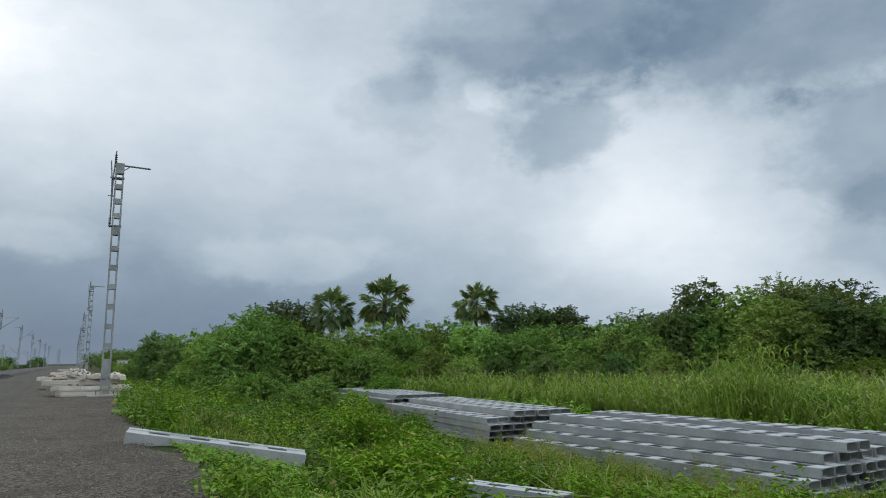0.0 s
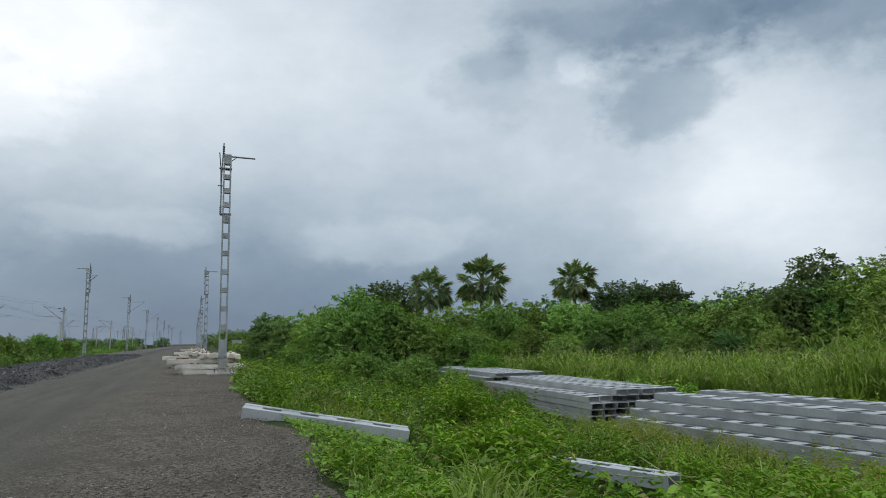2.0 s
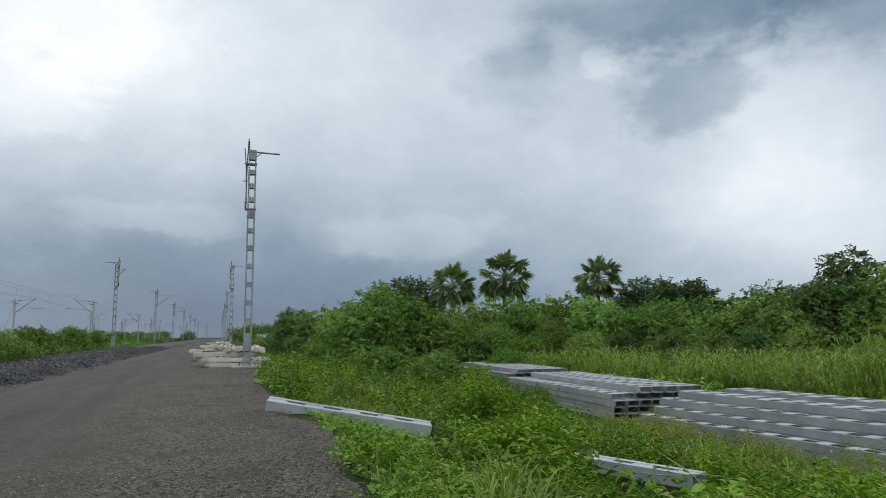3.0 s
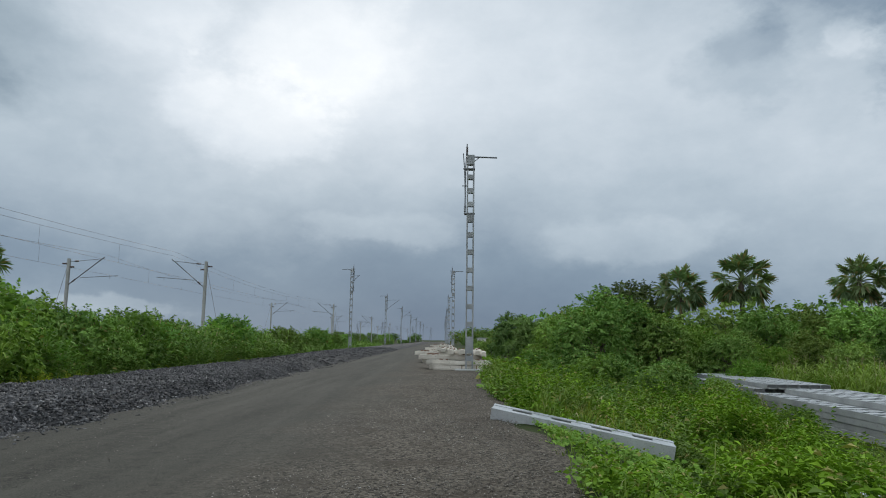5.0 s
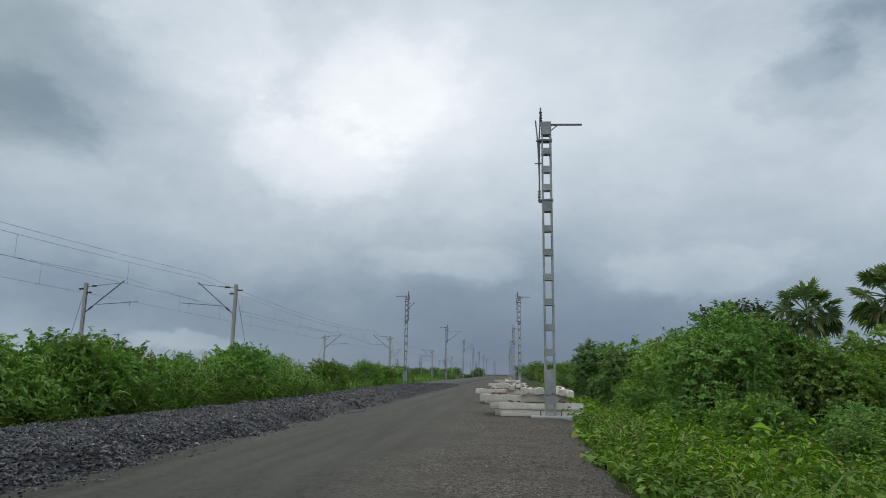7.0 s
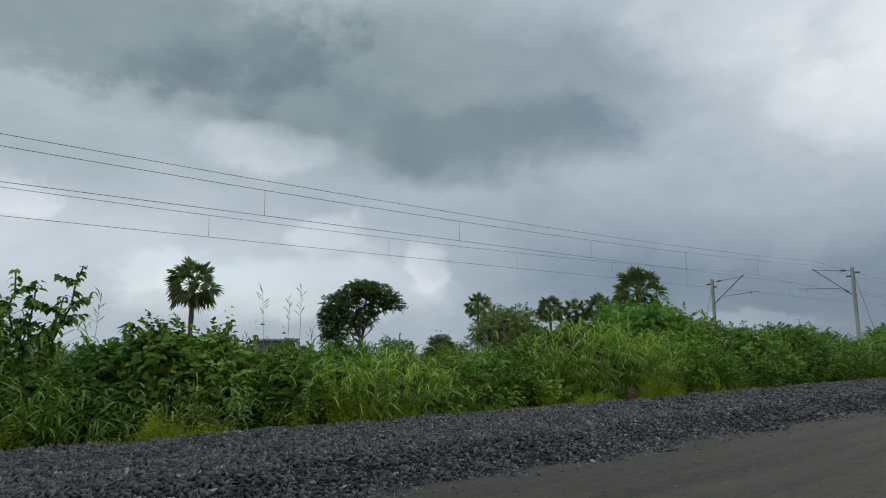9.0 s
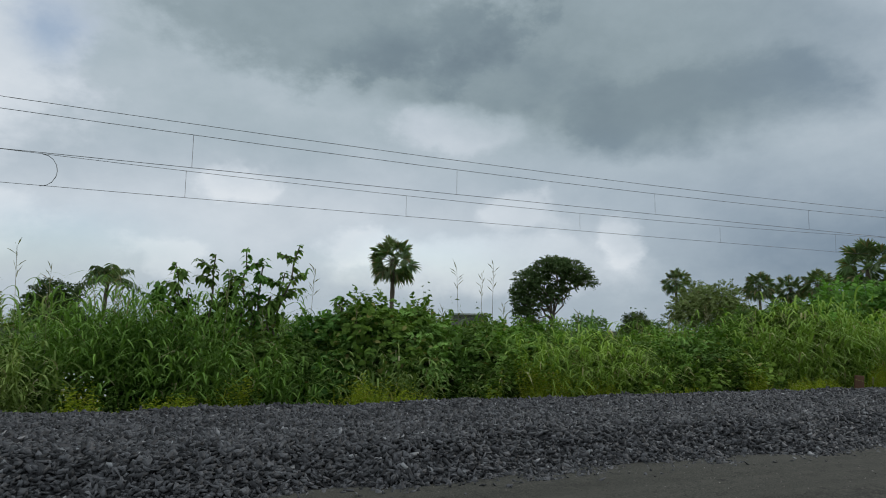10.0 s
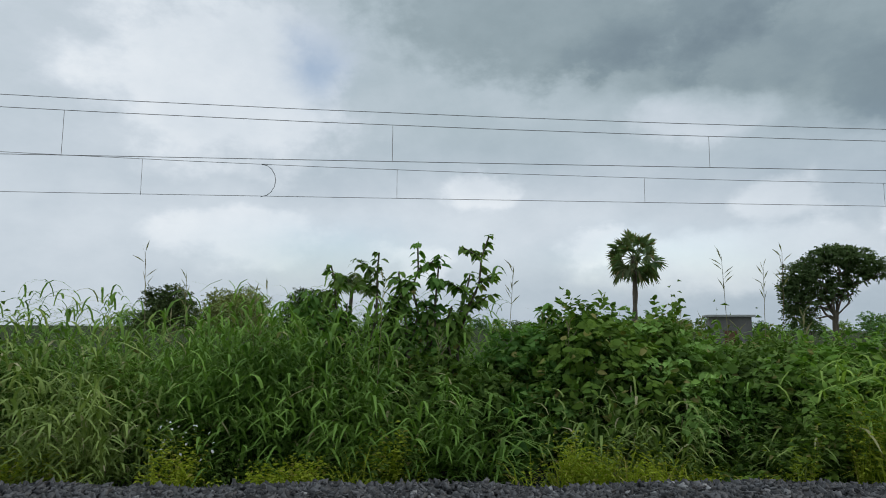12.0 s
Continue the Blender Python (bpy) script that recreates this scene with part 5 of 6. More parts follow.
stuff("yellowing_weeds", join_arrays([
    weeds(rg, scatter(rg, 420, (5.2, 9.8), (4.5, 13.5), edge), 28, 0.36, 0.06, 0.2, 0.3),
    weeds(rg, clumps(rg, 60, (8.3, 9.7), (6.0, 14.5), near_steel, 6, 0.2), 36, 0.6, 0.06, 0.2, 0.35),
    tufts(rg, clumps(rg, 150, (5.0, 9.6), (4.5, 14), edge, 5, 0.22), 14, 0.5, 0.8, 0.009, segments=3),
    tufts(rg, clumps(rg, 60, (2.5, 9.0), (13, 24), edge, 5, 0.3), 12, 0.7, 0.7, 0.013, segments=3),
]), M_DRY_WEED, "yellowing grass and weeds before the steel stack", "weeds")
tallr = lambda x, y: (np.hypot(x, y) > 20.5 + 11.5 * np.clip((55 - np.degrees(np.arctan2(x, y))) / 28, 0, 1)) & (np.hypot(x, y) < 39) & (np.degrees(np.arctan2(x, y)) > 23) & (np.degrees(np.arctan2(x, y)) < 72) & off_things(x, y)
tall_xy = scatter(rg, 2600, (9, 40), (5, 40), tallr)
stuff("tall_grass", join_arrays([
    tufts(rg, tall_xy[:600], 26, 1.45, 0.9, 0.045),
    tufts(rg, tall_xy[600:], 8, 1.0, 0.95, 0.04),
    canes(rg, np.repeat(tall_xy[:700], 3, 0) + rg.normal(size=(2100, 2)) * 0.25, 1.45, 0.75, 0.055, 7, 3),
    tufts(rg, np.array([17.5, 13.4]) + rg.normal(size=(30, 2)) * 0.7, 16, 2.2, 0.9, 0.035),
    tufts(rg, np.array([20.5, 10.2]) + rg.normal(size=(14, 2)) * 0.9, 14, 1.4, 0.9, 0.035),
    canes(rg, np.array([17.5, 13.4]) + rg.normal(size=(130, 2)) * 0.7, 2.6, 0.8, 0.04, 8, 4),
    canes(rg, np.array([20.5, 10.2]) + rg.normal(size=(70, 2)) * 0.9, 1.7, 0.8, 0.04, 8, 4),
]), M_TALL, "tall arching cane grass behind the steel stacks", "grass")


def plume_arrays(rng, xy, height):
    runs, n = [], len(xy)
    g = ground_z(xy[:, 0], xy[:, 1])
    at, along = [], []
    for i in range(n):
        h = height * rng.uniform(0.85, 1.2)
        p0 = np.array([xy[i, 0], xy[i, 1], g[i]])
        p1 = p0 + [rng.normal() * 0.12, rng.normal() * 0.12, h]
        runs.append(tube_arrays([p0, (p0 + p1) / 2, p1], np.array([0.008, 0.006, 0.003]), 3))
        for s in np.linspace(0.82, 1, 9):
            at.append(p0 + (p1 - p0) * s)
            along.append([rng.normal() * 0.5, rng.normal() * 0.5, 0.9])
    v, f = join_arrays(runs)
    f = np.concatenate([f[:, [0, 1, 2]], f[:, [0, 2, 3]]])
    return join_arrays([(v, f), leaves(np.array(at), np.array(along), 0.2, 0.02, rng, 0.1)])


stuff("grass_plumes", join_arrays([
    plume_arrays(rg, tall_xy[rg.permutation(len(tall_xy))[:200]], 1.5),
    tufts(rg, np.array([9.6, 22.4]) + rg.normal(size=(14, 2)) * [0.35, 0.5], 16, 1.0, 0.8, 0.014, segments=4),
]), M_PLUME, "dry straw-coloured plumes above the cane grass", "grass")

# left of the ballast: a strip of cane grass, weeds and bushes
lft = lambda x, y: x < -9.45 - 1.5 * ease((y - 25) / 45) - 0.25 * np.sin(y * 0.8) - 0.15 * np.sin(y * 2.1)

def mounds(rng, places, stalks, leaf, width, segments=5):
    """Domes of cane grass: stalks leaning out from one foot, with long leaves that arch outwards and droop. places: x, y, height, spread."""
    out = []
    for x, y, h, spread in places:
        a, q = rng.uniform(0, 2 * np.pi, stalks), np.sqrt(rng.uniform(0, 1, stalks))
        way = np.column_stack([np.cos(a), np.sin(a)])
        foot = np.array([x, y]) + way * (q * 0.22 * h)[:, None]
        foot = np.column_stack([foot, ground_z(foot[:, 0], foot[:, 1])])
        tall = h * (1 - 0.45 * q ** 2) * rng.uniform(0.72, 0.95, stalks)
        head = foot + np.column_stack([way * (q * spread * 0.5 * h)[:, None], tall])
        s = np.clip((np.arange(8) + 1.0) / 8 + rng.normal(size=(stalks, 8)) * 0.05, 0.1, 1.0)
        root = (foot[:, None] + (head - foot)[:, None] * s[..., None]).reshape(-1, 3)
        m = stalks * 8
        L = leaf * rng.uniform(0.6, 1.25, m)
        out.append(blades(root, np.repeat(a, 8) + rng.normal(0, 1.0, m), L * rng.uniform(0.2, 0.5, m), L * rng.uniform(0.45, 0.8, m), width * rng.uniform(0.7, 1.3, m), rng, segments))
        out.append((np.stack([foot - [0.006, 0, 0], foot + [0.006, 0, 0], head], 1).reshape(-1, 3), np.arange(3 * stalks).reshape(-1, 3)))
    return join_arrays(out)


def row_of(rng, n, xr, yr, hr, reach):
    return [(rng.uniform(*xr), rng.uniform(*yr), rng.uniform(*hr), reach) for _ in range(n)]


stuff("arching_cane_grass", join_arrays([
    mounds(rg, [(x, y, rg.uniform(1.25, 1.85), 0.8) for x, y in tall_xy[rg.permutation(len(tall_xy))[:70]]], 13, 0.95, 0.05, 4),
]), M_TALL, "arching mounds of bright cane grass before the thicket", "grass")
stuff("pale_cane_grass", join_arrays([
    mounds(rg, [(-10.2, -1.75, 1.15, 0.62), (-10.15, -1.45, 0.95, 0.6), (-10.3, -2.05, 1.2, 0.6), (-10.25, -2.5, 1.1, 0.7), (-10.3, -3.1, 1.25, 0.7)], 16, 0.6, 0.028),
    canes(rg, np.array([-10.25, -1.75]) + rg.normal(size=(26, 2)) * [0.16, 0.25], 1.1, 0.6, 0.026, 8),
    mounds(rg, row_of(rg, 18, (-11.4, -10.5), (-8.0, -1.9), (1.8, 2.25), 0.6), 18, 0.78, 0.032),
    canes(rg, clumps(rg, 26, (-11.6, -10.6), (-8, -1.6), lft, 6, 0.2), 1.8, 0.75, 0.032, 8),
    mounds(rg, [(-10.55, 3.15, 1.15, 0.7), (-10.5, 3.7, 1.2, 0.7), (-10.6, 4.25, 1.1, 0.65), (-10.55, 5.35, 0.85, 0.6)], 20, 0.65, 0.028),
    canes(rg, np.array([[-10.25, 13.0], [-10.2, 13.2], [-10.3, 13.4], [-10.2, 13.55], [-10.15, 13.3]]), 1.15, 0.75, 0.045, 9),
]), M_PALE_CANE, "pale drooping cane grass at the edge of the ballast", "grass")
stuff("bright_cane_grass", join_arrays([
    mounds(rg, [(-10.5, 6.6, 1.6, 0.8), (-10.55, 7.15, 1.8, 0.8), (-10.45, 7.6, 1.6, 0.8), (-10.6, 8.1, 1.4, 0.8), (-10.9, 6.2, 1.6, 0.8)], 36, 0.85, 0.03),
    mounds(rg, row_of(rg, 5, (-10.9, -10.5), (8.6, 10.6), (0.9, 1.25), 0.75), 14, 0.7, 0.03),
    mounds(rg, row_of(rg, 20, (-11.6, -10.6), (12.2, 17.5), (1.9, 2.6), 0.5), 20, 0.9, 0.036),
    canes(rg, np.array([-11.2, 14.6]) + rg.normal(size=(120, 2)) * [0.5, 1.2], 2.25, 0.9, 0.04, 8, 4),
]), M_TALL, "bright green mounds of arching cane grass", "grass")
stuff("cane_grass", join_arrays([
    mounds(rg, [(-10.75, 1.15, 1.55, 0.75), (-10.6, 1.55, 1.35, 0.8), (-10.7, 0.75, 1.4, 0.7), (-10.75, 2.1, 1.2, 0.7)], 22, 0.8, 0.032),
    mounds(rg, row_of(rg, 16, (-11.6, -10.8), (-1.4, 0.8), (1.9, 2.3), 0.5), 18, 0.7, 0.03),
    mounds(rg, row_of(rg, 12, (-12.4, -11.4), (2.4, 5.8), (1.5, 1.9), 0.6), 16, 0.75, 0.03),
    canes(rg, clumps(rg, 30, (-12.0, -10.9), (-1.5, 1.0), lft, 6, 0.2), 1.95, 0.68, 0.03, 8),
    canes(rg, clumps(rg, 150, (-13.2, -11.9), (-9, 20), lft, 5, 0.22), 1.85, 0.7, 0.032, 8),
    canes(rg, clumps(rg, 240, (-16.0, -12.8), (-10, 26), lft, 4, 0.25), 1.8, 0.72, 0.036, 6, 4),
    canes(rg, clumps(rg, 120, (-13.6, -11.8), (-11, 2.6), lft, 5, 0.24), 2.3, 0.72, 0.032, 8),
    mounds(rg, row_of(rg, 70, (-13.5, -10.4), (17, 48), (1.4, 2.1), 0.6), 16, 0.85, 0.045, 4),
    canes(rg, clumps(rg, 260, (-15.0, -10.6), (17, 48), lft, 4, 0.3), 2.05, 0.8, 0.045, 7, 3),
    tufts(rg, scatter(rg, 700, (-17.5, -11.6), (48, 130), lft), 14, 1.6, 0.9, 0.07, segments=3),
    tufts(rg, scatter(rg, 800, (-34, -16), (-12, 60), None), 12, 1.6, 0.8, 0.05, segments=3),
]), M_CANE, "dense tall arching cane grass beside the ballast", "grass")
foot = lambda x, y: (x < -9.62 - 0.2 * np.sin(y * 0.8) ** 2) & (np.sin(y * 2.1 + 0.6) + 0.7 * np.sin(y * 5.3) > -0.5)
stuff("edge_weeds", join_arrays([
    weeds(rg, clumps(rg, 150, (-10.2, -9.65), (-7, 18), foot, 10, 0.13), 44, 0.72, 0.055, 0.14, 0.34),
    tufts(rg, clumps(rg, 60, (-10.2, -9.68), (-7, 20), foot, 4, 0.14), 14, 0.6, 0.9, 0.014, segments=4),
    weeds(rg, np.array([-10.1, 5.9]) + rg.normal(size=(26, 2)) * [0.14, 0.4], 44, 0.85, 0.06, 0.16, 0.3),
    weeds(rg, np.array([-10.1, 4.4]) + rg.normal(size=(34, 2)) * [0.14, 0.5], 44, 0.9, 0.06, 0.16, 0.3),
    weeds(rg, np.array([-10.1, 0.2]) + rg.normal(size=(22, 2)) * [0.12, 0.4], 36, 0.6, 0.06, 0.16, 0.35),
    weeds(rg, scatter(rg, 300, (-12.4, -9.6), (18, 80), lft), 16, 0.45, 0.09, 0.2, 0.4),
]), M_YELLOW, "yellow-green weeds along the foot of the ballast", "weeds")
stuff("verge_weeds", join_arrays([
    weeds(rg, clumps(rg, 16, (-10.9, -10.2), (-1.2, 2.4), lft, 6, 0.2), 60, 0.8, 0.08, 0.24, 0.5),
    weeds(rg, clumps(rg, 26, (-11.6, -10.4), (4.4, 6.2), lft, 7, 0.22), 76, 1.35, 0.1, 0.3, 0.42),
    weeds(rg, clumps(rg, 40, (-11.8, -10.5), (8.0, 12.2), lft, 7, 0.25), 70, 1.35, 0.12, 0.35, 0.6),
    weeds(rg, clumps(rg, 70, (-14, -11.6), (-8, 18), lft, 6, 0.3), 72, 1.85, 0.12, 0.35, 0.5),
    weeds(rg, scatter(rg, 520, (-14, -9.9), (16, 45), lft), 40, 1.6, 0.16, 0.5, 0.5),
    weeds(rg, scatter(rg, 420, (-17.5, -11.8), (45, 120), lft), 24, 1.4, 0.26, 0.5),
]), M_VERGE_LEAF, "dark green leafy weeds among the cane grass", "weeds")
flower_at = np.array([-10.18, -0.85, 0.5]) + rg.uniform(-1, 1, (34, 3)) * [0.08, 0.3, 0.2]
stuff("white_blossoms", leaves(flower_at, rg.normal(size=(34, 3)) + [0.6, 0, 0.3], 0.034, 0.03, rg, 0.2), M_WHITE, "small white blossoms among the weeds", "flowers")
stuff("hedge_creeper", join_arrays([
    weeds(rg, clumps(rg, 46, (-10.9, -10.4), (8.0, 11.8), lft, 8, 0.22), 44, 0.9, 0.11, 0.3, 0.8, broad_leaves),
    weeds(rg, clumps(rg, 14, (-10.9, -10.4), (4.6, 6.2), lft, 8, 0.2), 44, 0.9, 0.1, 0.3, 0.7, broad_leaves),
]), M_LEAF_LIGHT, "light green creeper leaves draped over the hedge", "creeper")
stuff("grass_flower_stalks", join_arrays([
    plume_arrays(rg, scatter(rg, 22, (-13.5, -11), (-5, 14)), 1.9),
    plume_arrays(rg, np.array([[-12.2, -1.95], [-12.4, -1.6], [-12.3, -0.4], [-12.0, -0.55], [-12.6, 2.55], [-12.2, 6.0], [-12.3, 6.3], [-12.4, 5.7], [-12.1, 6.6]]), 2.45),
    plume_arrays(rg, scatter(rg, 30, (-15, -11), (14, 40)), 2.1),
]), M_PLUME, "thin dry flower stalks standing above the grass", "grass")

bushes = [
    woody("bush", 61, 2.2, 2.6, 0.25, 16, 400, 9, 0.125, 0.34, M_VERGE_LEAF, "rounded dark green leafy bush", "bush", shape=broad_leaves, lobe=0.17),
    woody("bush", 62, 2.0, 2.6, 0.2, 16, 480, 11, 0.115, 0.34, M_LEAF, "bright green creeper-covered bush", "bush", lobe=0.17),
    woody("bush", 63, 1.9, 2.8, 0.2, 18, 400, 9, 0.115, 0.3, M_LEAF_LIGHT, "bush overgrown with light green creeper leaves", "bush", shape=broad_leaves, lobe=0.16),
]
BUSHES_OPPOSITE = [
    (-71.5, -12.0, 0.98, 1, 1.0), (-75.5, -12.4, 0.85, 0, 1.0), (-69, -12.2, 0.88, 0, 0.95), (-58, -11.6, 0.86, 1, 0.95), (-62, -11.4, 0.8, 0, 0.9),
    (-53, -11.2, 0.75, 0, 0.9), (-50, -12.5, 0.9, 1, 0.9), (-47, -11.4, 0.8, 1, 0.9), (-42, -12.8, 1.05, 0, 1.0), (-38, -13.6, 1.25, 0, 1.05),
    (-35, -13.4, 1.4, 0, 1.1), (-33, -12.8, 1.3, 0, 1.1), (-31, -13.2, 1.25, 0, 1.1), (-29.3, -12.6, 1.2, 1, 1.0), (-27, -12.4, 1.1, 0, 0.95),
]
BUSHES_AHEAD = [
    (-24.5, -12.8, 1.15, 0, 0.95), (-22.5, -12.6, 1.15, 1, 0.95), (-20.5, -12.4, 1.05, 0, 0.95), (-18, -12.6, 1.1, 0, 0.95), (-16.4, -12.8, 1.1, 0, 1.0),
    (-14.6, -13, 1.15, 1, 0.9), (-13.0, -13.2, 1.2, 0, 1.0), (-11.6, -13, 1.2, 1, 0.9), (-10.4, -13.2, 1.3, 0, 1.0), (-9.2, -13, 1.2, 0, 0.9),
    (-8.2, -14, 1.5, 1, 0.8), (-97, -12.6, 0.62, 1, 0.9), (-108, -12.2, 0.7, 0, 0.9), (-92, -13.0, 0.7, 0, 0.9), (-112, -11.8, 0.8, 1, 0.9),
]
for a, x, s, k, tall in itertools.chain(BUSHES_OPPOSITE, BUSHES_AHEAD):
    y = x / math.tan(radians(a))
    put(bushes[k], x, y, sink((x, y)), s, rng_v.uniform(0, 360), "bushes beside the ballast", tall)


# low bushes before the thicket and by the middle stack
for x, y, s, k in ((7.2, 24.5, 0.7, 1), (8.4, 26.5, 0.85, 1), (6.4, 28.5, 0.95, 0), (9.4, 29.0, 0.85, 1), (5.6, 32, 0.9, 1), (4.9, 36, 0.95, 0), (7.6, 30.5, 0.9, 1), (5.6, 24.0, 0.5, 1),
                   (7.6, 17.2, 0.42, 1), (8.3, 17.0, 0.42, 0), (5.2, 16.5, 0.42, 1), (4.2, 19.5, 0.5, 0), (3.2, 22.5, 0.45, 1)):
    put(bushes[k], x, y, sink((x, y)), s, rng_v.uniform(0, 360), "bushes before the thicket", 0.85)

rb = np.random.default_rng(91)
HEDGE_BUSHES = [
    (-11.75, 3.95, 0.98, 2), (-11.7, 6.75, 0.9, 2),
    (-12.2, 3.2, 0.86, 0), (-12.0, 3.9, 0.9, 0), (-12.3, 4.6, 0.8, 0), (-12.0, 5.9, 0.84, 1), (-12.4, 6.6, 0.8, 0), (-12.1, 1.3, 0.74, 0), (-11.9, 2.1, 0.7, 0), (-12.3, 0.5, 0.7, 0),
    (-11.9, 8.6, 0.74, 2), (-11.6, 9.6, 0.72, 2), (-11.5, 10.6, 0.74, 1), (-11.8, 11.6, 0.8, 2), (-11.2, 9.9, 0.55, 2), (-11.1, 8.9, 0.5, 1), (-11.5, 4.9, 0.55, 1),
]
for x, y, size, k in HEDGE_BUSHES:
    put(bushes[k], x, y, sink((x, y)), size, rb.uniform(0, 360), "bushes beside the ballast", rb.uniform(0.95, 1.08))
for y in np.arange(14.5, 46, 1.6):
    x = rb.uniform(-13.0, -11.4)
    put(bushes[int(rb.integers(3))], x, y + rb.uniform(-0.5, 0.5), sink((x, y)), rb.uniform(0.8, 1.3), rb.uniform(0, 360), "bushes beside the ballast", rb.uniform(0.85, 1.1))


def sapling(name, seed, m, height, tips, leaf, label):
    """A young broad-leaved tree: stems that wander to the given tips, leafy along their upper halves."""
    rng = np.random.default_rng(seed)
    top = base(name, m, label, "sapling")
    for x, y, z, bend in tips:
        s = np.linspace(0, 1, 11)[:, None]
        tip = np.array([x, y, z]) * height
        p = tip * s + np.array([[0, 0, bend * height]]) * np.sin(s * np.pi) + rng.normal(size=(11, 3)) * 0.02 * height * np.sin(s * np.pi)
        runs, at, along = [(p, np.linspace(0.03, 0.012, 11))], [], []
        shoots = [(p, 0.4)]
        for q in (0.55, 0.68, 0.8, 0.9):
            c = np.array([np.interp(q, s[:, 0], p[:, i]) for i in range(3)])
            a = rng.uniform(0, 2 * np.pi)
            end = c + np.array([0.12 * math.cos(a), 0.3 * math.sin(a), 0.16]) * rng.uniform(0.7, 1.2)
            shoot = np.linspace(c, end, 5)
            runs.append((shoot, np.linspace(0.012, 0.007, 5)))
            shoots.append((shoot, 0.2))
        stem = part("stem", tubes("stem", runs, M_BARK, 5), top)
        for path, first in shoots:
            for q in np.linspace(first, 1.0, 18 if path is p else 6):
                c = np.array([np.interp(q, np.linspace(0, 1, len(path)), path[:, i]) for i in range(3)])
                for _ in range(4):
                    a = rng.uniform(0, 2 * np.pi)
                    way = np.array([math.cos(a), math.sin(a), rng.uniform(-0.45, 0.45)])
                    at.append(c + way * rng.uniform(0.0, 0.04))
                    along.append(way + [0, 0, -0.2])
        n = len(at)
        size = leaf * rng.uniform(0.65, 1.25, n)
        part("foliage", raw_mesh("foliage", *broad_leaves(np.array(at), np.array(along), size, size * 0.62, rng, 0.35), M_VERGE_LEAF), stem, label="large drooping dark leaves")
    return top


SAPLING = "young broad-leaved tree with large drooping dark leaves"
# along the hedge is y; to the far side is -x
for a, x, h, sd, tips in (
        (-86.6, -12.3, 2.92, 3, ((0.0, 0.06, 0.98, 0.0), (-0.05, -0.16, 0.92, 0.03), (0.05, -0.26, 0.8, 0.08), (0.0, 0.16, 0.78, 0.03), (0.0, -0.08, 0.74, 0.0))),
        (-83.4, -12.2, 3.05, 4, ((0.0, 0.0, 0.98, 0.0), (0.03, 0.09, 0.88, 0.0), (-0.03, -0.08, 0.86, 0.0), (0.0, 0.04, 0.72, 0.0))),
        (-82.8, -12.3, 3.12, 5, ((0.0, 0.26, 1.0, 0.03), (0.0, 0.18, 0.84, 0.02), (0.03, 0.1, 0.7, 0.0))),
        (-75.5, -12.6, 2.3, 6, ((0.0, 0.0, 0.98, 0.0), (0.0, 0.14, 0.9, 0.0), (0.0, -0.12, 0.86, 0.0), (0.05, 0.24, 0.82, 0.05))),
        (-73.2, -12.8, 2.15, 9, ((0.0, 0.0, 0.96, 0.0), (0.0, -0.12, 0.85, 0.0))),
        (-89.5, -12.6, 2.1, 7, ((0.0, 0.0, 0.96, 0.0), (0.0, 0.15, 0.86, 0.0), (0.0, -0.2, 0.8, 0.05))),
        (-24.0, -13.5, 2.9, 8, ((0.0, 0.0, 0.98, 0.0), (0.15, 0.1, 0.9, 0.0), (-0.12, -0.12, 0.86, 0.03), (0.2, -0.2, 0.8, 0.05)))):
    y = x / math.tan(radians(a))
    sapling("sapling", sd, pose(x, y, sink((x, y))), h, tips, 0.13, SAPLING)

# broad-leaved creepers near the road and before the stack
low_edge = lambda x, y: (x > road_edge(y) - 0.05) & ~((y > 12.0) & (y < 13.7) & (x < 3.4)) & ~((np.hypot(x - 6.0, y - 8.9) < 0.9))
stuff("creeper_leaves", join_arrays([
    weeds(rg, scatter(rg, 150, (1.55, 3.6), (11.3, 13.2), lambda x, y: x > road_edge(y) + 0.05), 18, 0.11, 0.06, 0.16, 0.7, broad_leaves),
    weeds(rg, clumps(rg, 22, (5.4, 8.4), (5.0, 7.2), low_edge, 8, 0.25), 26, 0.45, 0.15, 0.3, 0.85, broad_leaves),
    weeds(rg, clumps(rg, 60, (1.35, 3.6), (4.5, 13), low_edge, 6, 0.25), 22, 0.2, 0.075, 0.28, 0.8, broad_leaves),
    weeds(rg, clumps(rg, 50, (1.4, 4.0), (13, 30), low_edge, 7, 0.4), 18, 0.32, 0.15, 0.3, 0.8, broad_leaves),
    weeds(rg, scatter(rg, 110, (13.4, 17.0), (6.0, 12.0)), 30, 0.7, 0.12, 0.4, 0.8, broad_leaves),
    weeds(rg, scatter(rg, 60, (12.8, 14.5), (9, 20)), 24, 0.6, 0.15, 0.4, 0.8, broad_leaves),
    weeds(rg, scatter(rg, 260, (12.9, 17.0), (18.0, 26.0)), 26, 0.6, 0.16, 0.4, 0.8, broad_leaves),
]), M_LEAF_LIGHT, "bright green broad-leaved creeper over the weeds", "creeper")

# pale runners of a creeper over the low weeds
def runner(points, label):
    p = np.array(points, float)
    s = np.linspace(0, len(p) - 1, 8 * len(p))
    q = np.stack([np.interp(s, np.arange(len(p)), p[:, i]) for i in range(3)], -1)
    k = np.ones(7) / 7
    for i in range(3):
        q[3:-3, i] = np.convolve(q[:, i], k, "valid")
    tagged(new("creeper_stem", tubes("creeper_stem", [(q, np.linspace(0.009, 0.005, len(q)))], M_RUNNER, 5)), label, "creeper")


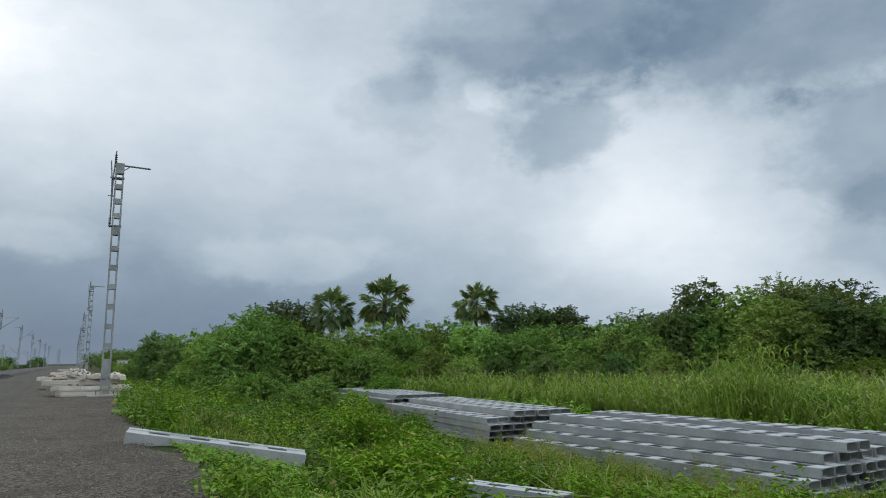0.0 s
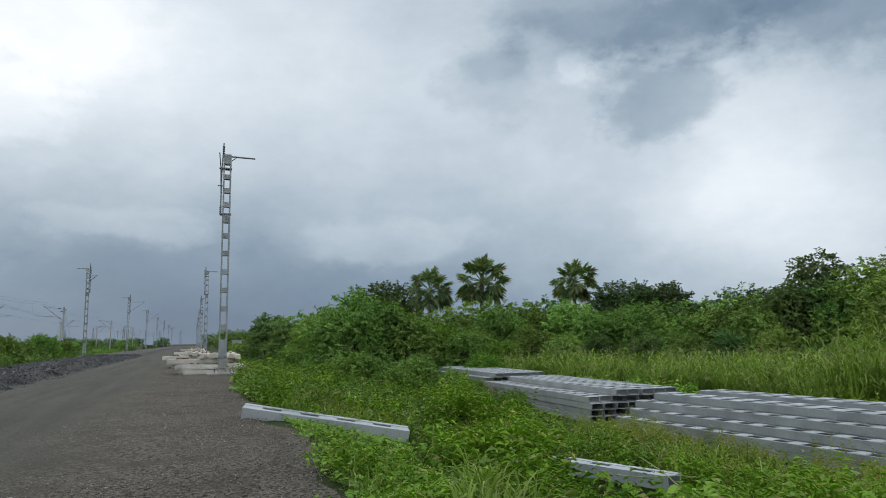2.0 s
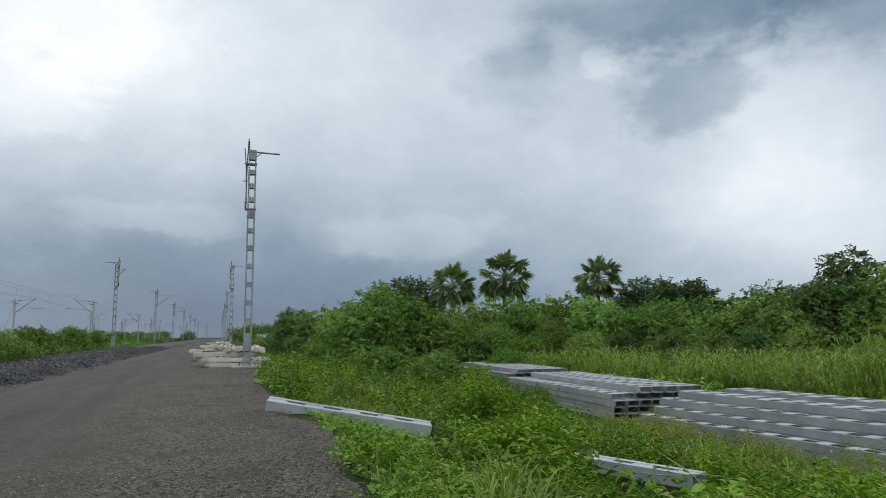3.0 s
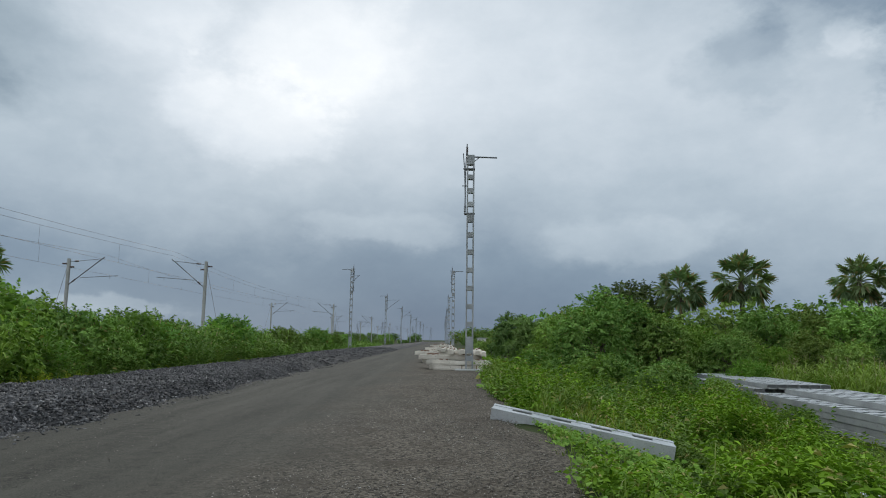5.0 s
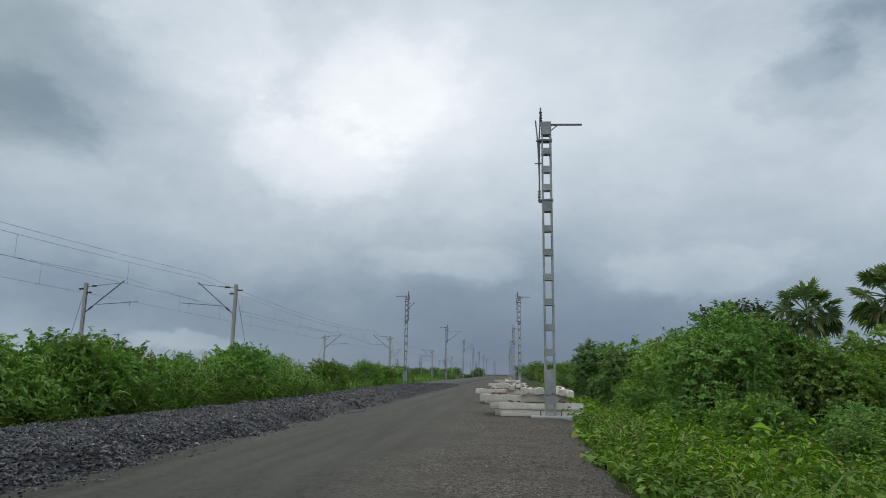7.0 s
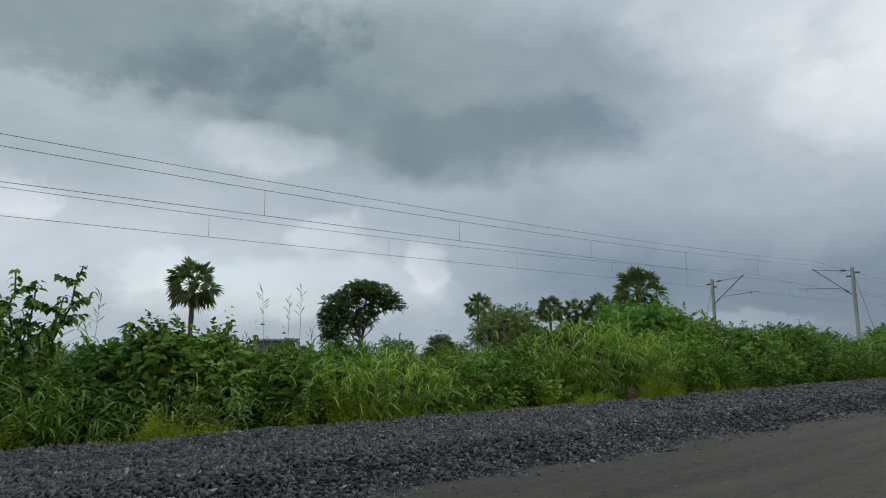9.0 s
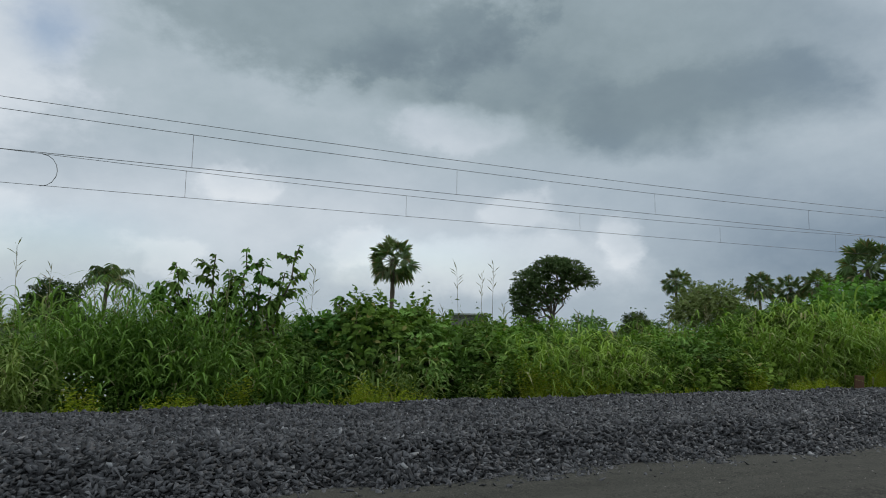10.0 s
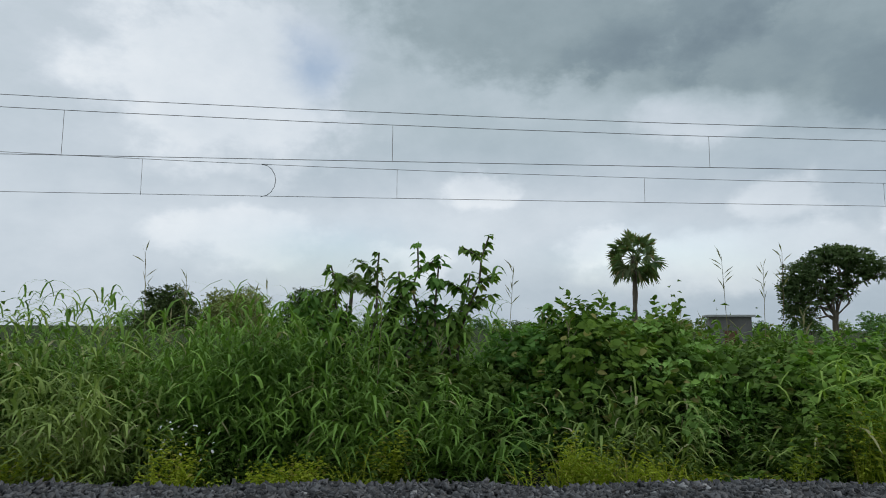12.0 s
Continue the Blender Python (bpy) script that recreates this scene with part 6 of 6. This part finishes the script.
RUNNER = "long pale green creeper stem looping over the low weeds"
runner([(7.34, 11.53, -0.5), (6.99, 11.14, -0.52), (6.79, 10.67, -0.55), (7.23, 10.6, -0.5), (6.8, 9.65, -0.52), (6.41, 8.72, -0.5), (5.9, 7.62, -0.45), (5.7, 7.12, -0.5)], RUNNER)
runner([(5.64, 8.59, -0.6), (5.52, 7.86, -0.5), (5.69, 7.6, -0.48), (5.94, 7.52, -0.46), (6.31, 7.44, -0.5)], RUNNER)

# a flat-roofed shed far beyond the line and a white house by the trees
def shed(name, m, w, d, h, mat, label, category):
    top = base(name, m, label, category)
    bm = bmesh.new()
    box(bm, -w / 2, w / 2, -d / 2, d / 2, 0, h)
    part("wall", bm_mesh("wall", bm, mat), top)
    bm = bmesh.new()
    box(bm, -w / 2 - 0.3, w / 2 + 0.3, -d / 2 - 0.3, d / 2 + 0.3, h, h + 0.18, 0.02)
    part("roof", bm_mesh("roof", bm, M_GREY_CONC), top)
    bm = bmesh.new()
    box(bm, -0.5, 0.5, -d / 2 - 0.03, -d / 2 + 0.02, 0, 2.0, 0.01)
    part("door", bm_mesh("door", bm, M_RUST), top)
    return top


shed("shed", pose(-62.5, 29.5, -0.5, 0, 0, 70), 3.4, 3.4, 3.2, M_OLD_PLASTER, "low flat-roofed weathered grey shed beyond the bushes", "shed")
shed("house", pose(9.2, 160, -0.85, 0, 0, 0), 1.8, 4, 2.7, M_WHITE, "small whitewashed house beyond the thicket", "house")
# upright block put in for an unidentified reddish-brown dead thing in the grass
bm = bmesh.new()
box(bm, -0.09, 0.09, -0.04, 0.04, 0, 0.52, 0.02)
tagged(new("marker_post", bm_mesh("marker_post", bm, M_RUST)), "short reddish brown block for something dead in the grass", "post").matrix_basis = pose(-9.98, 13.95, -0.04, 3, 4, 40)

for k in range(34):
    y = 115 + k * 8.5
    put(far_shrubs[k % 2], -15.5 - rng_v.uniform(0, 5), y, -0.5, rng_v.uniform(0.25, 0.4), rng_v.uniform(0, 360), "far hedges")
    put(far_shrubs[k % 2], 6.5 + rng_v.uniform(0, 4) + 0.01 * y, y, -0.9, rng_v.uniform(0.35, 0.6), rng_v.uniform(0, 360), "far hedges")
put(far_shrubs[0], 8.3, 150, sink((8.3, 150)), 0.5, 20)
put(far_shrubs[1], 10.0, 150, sink((10.0, 150)), 0.52, 70)
put(far_shrubs[0], 4.9, 90, sink((4.9, 90)), 0.44, 40)
put(far_shrubs[1], 6.2, 91, sink((6.2, 91)), 0.44, 90)
discard([*shrubs, *far_shrubs, *trees, *palms, coco, *bushes])
